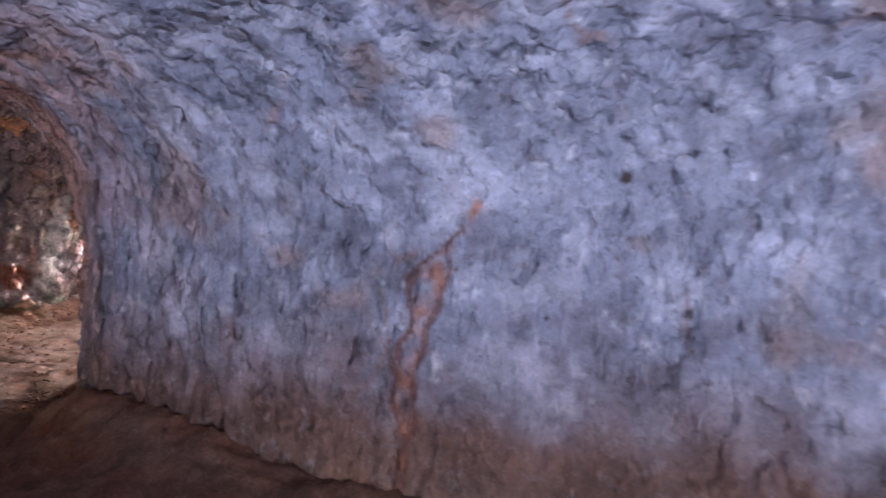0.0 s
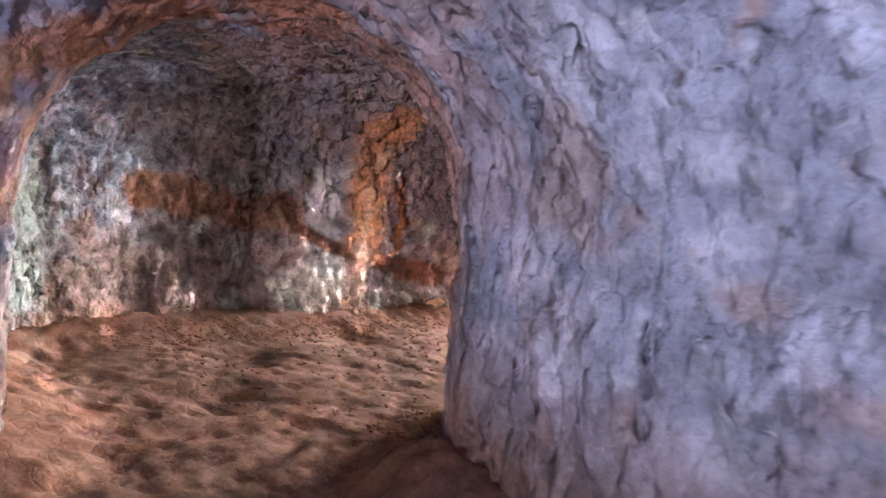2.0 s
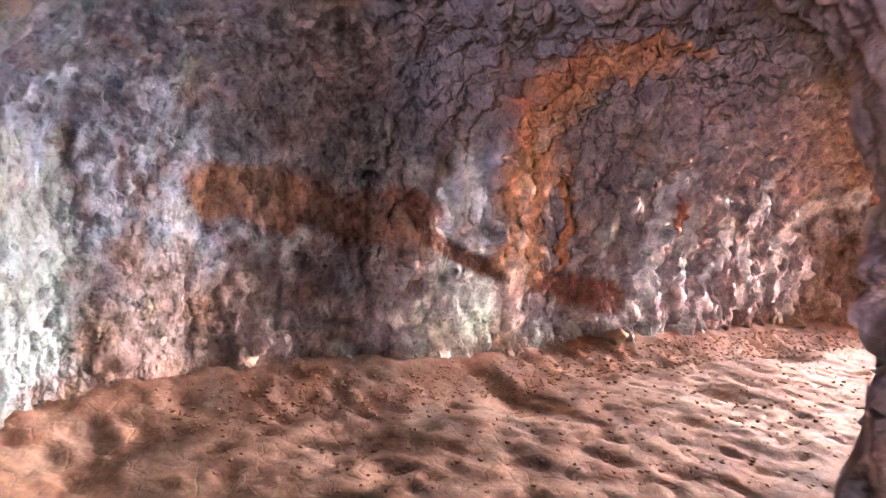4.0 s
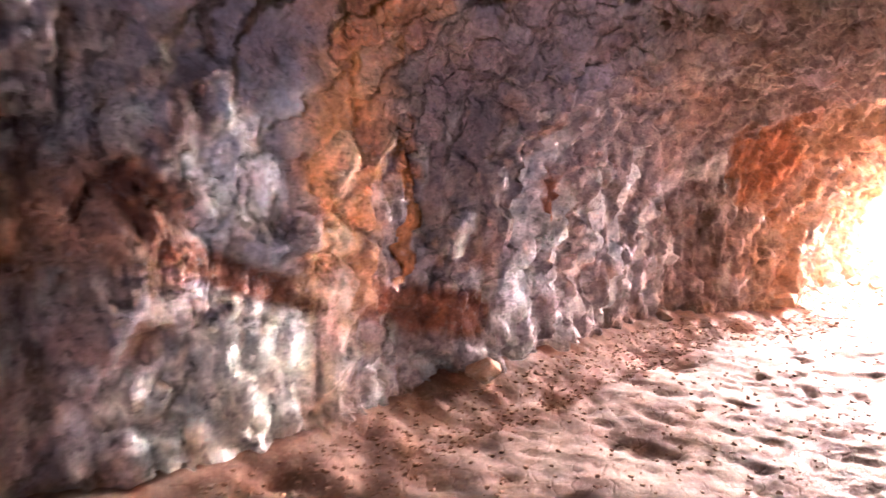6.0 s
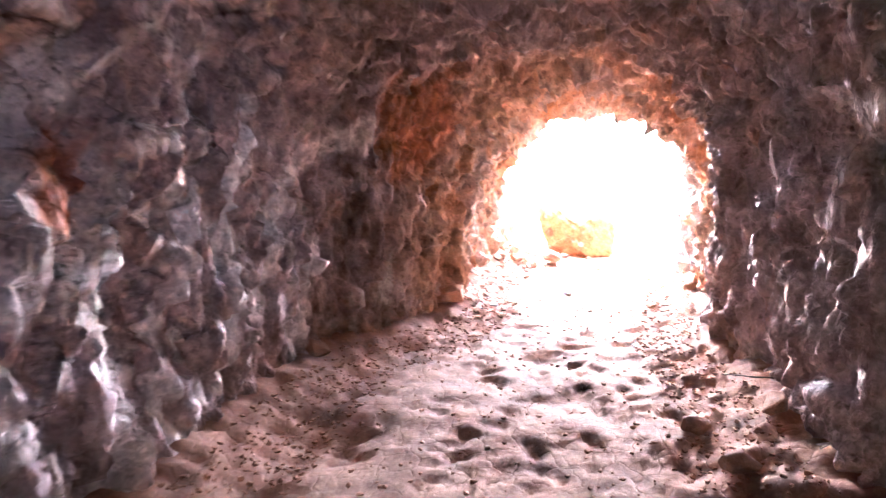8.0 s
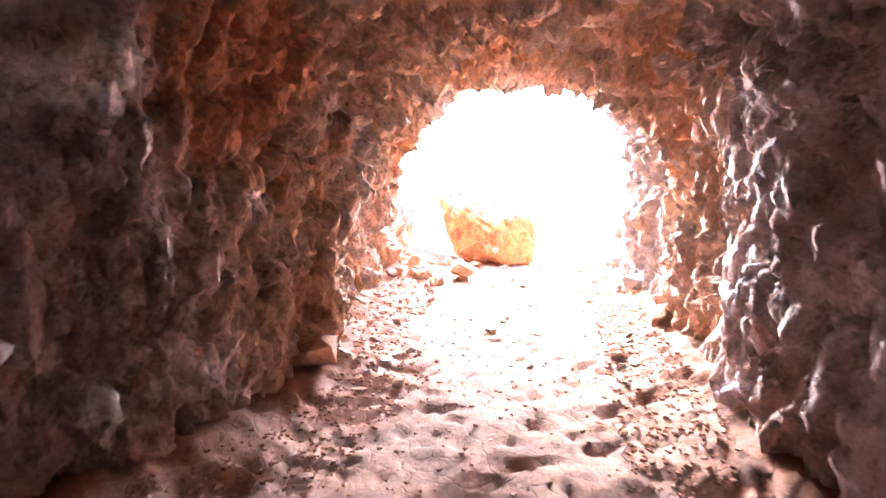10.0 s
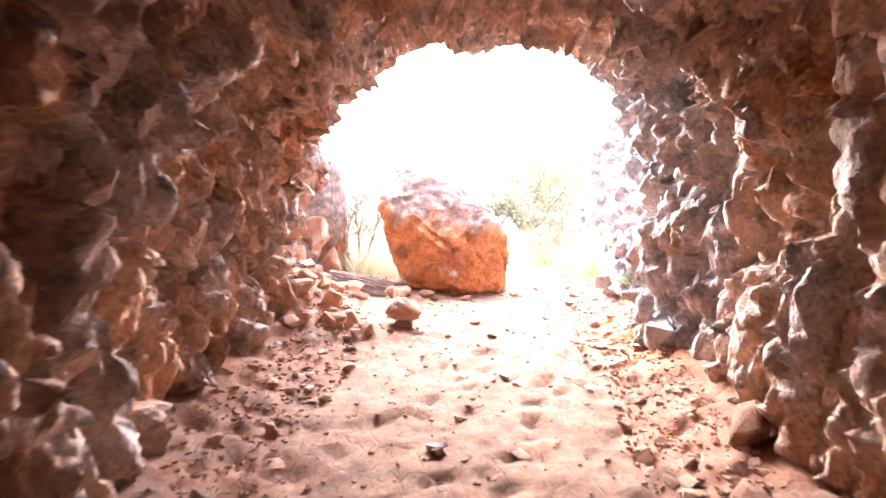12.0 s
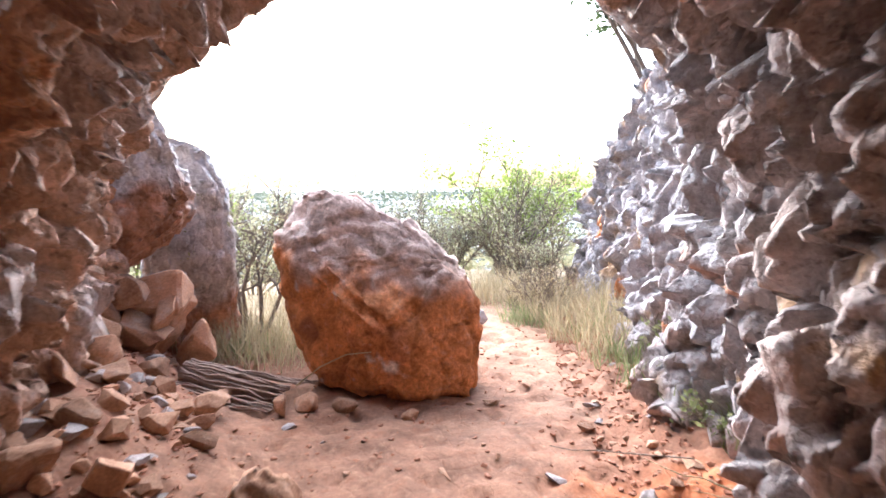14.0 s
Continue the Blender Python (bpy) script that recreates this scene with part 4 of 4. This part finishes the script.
def shrub(at, height, spread_r, leaves, material, label, category="shrub", seed=1, leaf=0.035, stems=9, name="shrub", bare=0.0, group=""):
    """A shrub or small tree of branching stems with loose leaves."""
    rng = random.Random(seed)
    wood, green = Strands(), Strands()
    tips = []

    def grow(p, d, length, r, level):
        pts = [p]
        for _ in range(4):
            d = (d + Vector((rng.gauss(0, 0.16), rng.gauss(0, 0.16), rng.gauss(0.02, 0.1)))).normalized()
            pts.append(pts[-1] + d * length / 4)
        wood.tube(pts, r, r * 0.45, 5 if level == 0 else 3)
        if level < 2:
            for q in pts[2 if level == 0 else 1:]:
                for _ in range(2):
                    e = (d + Vector((rng.gauss(0, 0.6), rng.gauss(0, 0.6), rng.gauss(0.1, 0.45)))).normalized()
                    grow(q, e, length * rng.uniform(0.4, 0.65), r * 0.5, level + 1)
        tips.extend(pts[1:] if level else pts[3:])

    for k in range(stems):
        a = rng.uniform(0, 6.3)
        lean = rng.uniform(0.1, 1.0) * spread_r / height
        grow(Vector((0.08 * math.cos(a), 0.08 * math.sin(a), -0.05)), Vector((math.cos(a) * lean, math.sin(a) * lean, 1)).normalized(), height * rng.uniform(0.5, 0.8), 0.012 * height + 0.004, 0)
    for _ in range(leaves):
        p = rng.choice(tips)
        if p.z < bare * height:
            continue
        p = p + Vector((rng.gauss(0, 0.03), rng.gauss(0, 0.03), rng.gauss(0, 0.03))) * height
        green.leaf(p, Vector((rng.gauss(0, 1), rng.gauss(0, 1), rng.gauss(0.4, 0.8))).normalized(), leaf * rng.uniform(0.6, 1.4), leaf * 0.28, rng)
    top = thing(name, label, category, at, group)
    for part_name, s, m in (("stem", wood, BARK), ("foliage", green, material)):
        o = new(part_name, s.mesh(part_name, m))
        o.parent = top
    return top


def rock_top(x, y):
    """Height of the top of the outcrop at a place."""
    every = np.concatenate([verts, coarse_verts[np.unique(coarse_quads)]])
    near = np.hypot(every[:, 0] - x, every[:, 1] - y) < 0.15
    return float(every[near, 2].max()) if near.any() else floor_at(x, y)


def stand(x, y, sink=0.03):
    return x, y, floor_at(x, y) - sink


shrub(stand(-2.05, 20.5), 1.75, 0.9, 2600, LEAF_OLIVE, "thin grey-stemmed shrub with sparse olive leaves behind the boulder", "shrub", 3, 0.04, 6, bare=0.3)
shrub(stand(-3.0, 22.8), 1.9, 1.4, 5200, LEAF_GREEN, "leafy green shrub on the slope outside the mouth", "shrub", 4, 0.05, 9)
shrub(stand(-1.9, 23.8), 1.5, 1.3, 4200, LEAF_OLIVE, "olive-green shrub on the slope outside the mouth", "shrub", 14, 0.045, 9)
shrub(stand(2.75, 25.5), 2.1, 1.3, 9000, LEAF_GREEN, "bright green bush above the dry scrub", "bush", 5, 0.09, 12)
shrub(stand(0.0, 23.6), 1.1, 1.2, 4200, LEAF_OLIVE, "dry twiggy shrub beside the path", "shrub", 6, 0.035, 14)
shrub(stand(1.0, 23.9), 1.35, 1.2, 4600, LEAF_OLIVE, "dry twiggy shrub beside the path", "shrub", 7, 0.04, 14)
shrub(stand(2.1, 23.6), 1.6, 1.2, 4600, LEAF_OLIVE, "olive shrub growing against the outcrop", "shrub", 8, 0.04, 12)
shrub(stand(1.55, 21.6), 0.9, 0.6, 2200, LEAF_OLIVE, "low dry shrub at the foot of the outcrop", "shrub", 9, 0.03, 12)
shrub(stand(1.0, 20.6), 0.6, 0.5, 1300, STRAW, "low straw-coloured shrub beside the path", "shrub", 10, 0.03, 12)
shrub((1.9, 19.6, rock_top(1.9, 19.6) - 0.05), 1.1, 0.8, 5200, LEAF_PINE, "dark green bush on top of the outcrop", "bush", 11, 0.06, 9)
shrub((2.3, 20.4, rock_top(2.3, 20.4) - 0.05), 2.4, 1.9, 3200, LEAF_PINE, "pine sapling hanging over the outcrop", "tree", 12, 0.09, 4, "tree", 0.35)


def grass(name, places, material, label, seed, tall, count):
    rng = random.Random(seed)
    s = Strands()
    for x, y, r in places:
        for _ in range(count):
            a, d = rng.uniform(0, 6.3), r * math.sqrt(rng.random())
            px_, py_ = x + d * math.cos(a), y + d * math.sin(a)
            h = tall * rng.uniform(0.4, 1.2)
            b = rng.uniform(0, 6.3)
            lean = h * rng.uniform(0.2, 1.3)
            p = Vector((px_, py_, 0))
            s.blade(p, p + Vector((lean * math.cos(b), lean * math.sin(b), h)), 0.0035, h * 0.12)
    v = np.array(s.v)
    anchor = v.reshape(-1, 5, 3)[:, :2].mean(1)
    z = ground_height(anchor[:, 0], anchor[:, 1])
    v[:, 2] += np.repeat(z, 5) - 0.02
    s.v = v.tolist()
    tagged(new(name, s.mesh(name, material)), label, "grass", "", "stuff")


grass("dry_grass", [(0.85, 18.9, 0.35), (1.0, 19.6, 0.4), (1.15, 20.2, 0.5), (1.3, 21.0, 0.5), (0.9, 21.6, 0.4), (-1.9, 19.9, 0.5), (-2.3, 20.4, 0.6), (-1.5, 20.8, 0.6), (-0.5, 21.6, 0.4), (0.1, 22.4, 0.5), (1.5, 22.6, 0.8), (-2.9, 21.6, 0.8), (-1.2, 22.6, 0.9)], STRAW,
      "dry straw-coloured grass tufts along the path", 31, 0.4, 420)
grass("green_weeds", [(0.55, 18.0, 0.3), (0.45, 17.4, 0.25), (0.3, 16.9, 0.2), (0.7, 18.5, 0.3), (1.1, 19.4, 0.4), (-2.0, 20.2, 0.5), (0.75, 20.4, 0.3)], GREEN_GRASS, "low green weeds at the foot of the outcrop", 32, 0.24, 260)
for k, (x, y, h) in enumerate(((0.42, 17.55, 0.55), (0.3, 17.1, 0.35), (0.62, 18.05, 0.45), (0.5, 16.75, 0.25))):
    shrub(stand(x, y, 0.0), h, 0.25, 130, GREEN_GRASS, "thin weed with small pale leaves at the rock foot", "weed", 60 + k, 0.045, 4, "weed", group="weeds by the wall")

# low scrub over the slope and the far woods of the plain
rng = random.Random(77)
s = Strands()
for k in range(900):
    y = 26 + 26 * rng.random() ** 1.5
    x = rng.uniform(-0.45, 0.42) * (y - 8) * 1.6 + 1.0
    if -1.2 < x < 0.6 and y < 27:
        continue
    g = floor_at(x, y)
    w = rng.uniform(0.3, 0.9)
    for _ in range(26):
        p = Vector((x + rng.gauss(0, w * 0.5), y + rng.gauss(0, w * 0.5), g + abs(rng.gauss(0, w * 0.55))))
        s.leaf(p, Vector((rng.gauss(0, 1), rng.gauss(0, 1), rng.gauss(0.4, 0.7))).normalized(), 0.22, 0.07, rng)
tagged(new("hillside_scrub", s.mesh("hillside_scrub", LEAF_OLIVE)), "olive-green scrub covering the slope below the path", "scrub", "", "stuff")
s = Strands()
for k in range(2600):
    y = 220 * math.exp(rng.random() * 2.6)
    x = rng.uniform(-0.5, 0.6) * y
    g = floor_at(x, y)
    w = y * rng.uniform(0.004, 0.011)
    for _ in range(9):
        p = Vector((x + rng.gauss(0, w * 1.3), y + rng.gauss(0, w), g + abs(rng.gauss(0, w * 0.22))))
        s.leaf(p, Vector((rng.gauss(0, 1), rng.gauss(0, 1), rng.gauss(0, 0.3))).normalized(), w * 0.9, w * 0.3, rng)
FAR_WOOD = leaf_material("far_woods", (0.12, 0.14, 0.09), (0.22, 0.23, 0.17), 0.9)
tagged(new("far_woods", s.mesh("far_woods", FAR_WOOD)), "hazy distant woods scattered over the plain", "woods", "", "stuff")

# bundle of dead fibrous fronds beside the boulder
bundle = thing("frond_bundle", "matted bundle of dead brown fibrous fronds beside the boulder", "dead plant", (-2.2, 19.0, floor_at(-2.2, 19.0)))
rng = random.Random(91)
for k in range(46):
    s = Strands()
    off = rng.gauss(0, 0.1)
    z0 = 0.17 * math.exp(-(off / 0.13) ** 2)
    pts = [Vector((-0.34 + 0.09 * i, off * (1 + 0.12 * i) + rng.gauss(0, 0.008), max(z0 * (1 - 0.06 * i), 0.01) + rng.gauss(0, 0.006))) for i in range(8)]
    s.tube(pts, 0.011, 0.004, 4)
    o = new("fibre", s.mesh("fibre", FIBRE))
    o.parent = bundle
s = Strands()
s.tube([Vector((-0.32 + 0.1 * i, 0, 0.05)) for i in range(6)], 0.085, 0.05, 10)
o = new("core", s.mesh("core", FIBRE))
o.parent = bundle
bundle.matrix_world = pose(-2.12, 18.95, floor_at(-2.12, 18.95) - 0.01, 0, 0, -35) @ Matrix.Diagonal((1.3, 1.3, 1.3, 1))

# a dry stalk leaning in front of the boulder, twigs on the floor
s = Strands()
s.tube([Vector((0, 0, 0)), Vector((0.15, -0.05, 0.13)), Vector((0.32, -0.1, 0.22)), Vector((0.48, -0.14, 0.24))], 0.006, 0.003, 5)
stalk = new("dry_stalk", s.mesh("dry_stalk", STRAW))
stalk.matrix_world = pose(-1.8, 18.62, floor_at(-1.8, 18.62) + 0.16, 0, 0, -10)
tagged(stalk, "pale dry grass stalk bending before the boulder", "stalk")
for k, (x, y, l, a) in enumerate(((-0.05, 17.0, 0.7, 150), (-0.1, 16.35, 0.4, 130), (-1.35, 15.7, 0.35, -80), (-0.9, 13.9, 0.4, 20), (-2.2, 10.9, 0.3, 160), (-0.15, 16.6, 0.5, 110), (-2.6, 12.2, 0.5, 70))):
    rng = random.Random(k)
    s = Strands()
    s.tube([Vector((l * i / 6, rng.gauss(0, 0.012), 0.018 + abs(rng.gauss(0, 0.008)))) for i in range(7)], 0.005, 0.002, 5)
    o = new("twig", s.mesh("twig", STRAW if k in (1, 5) else BARK))
    o.matrix_world = pose(x, y, floor_at(x, y) + 0.005, 0, 0, a)
    tagged(o, "thin dry twig lying on the red earth", "twig", "twigs on the floor")
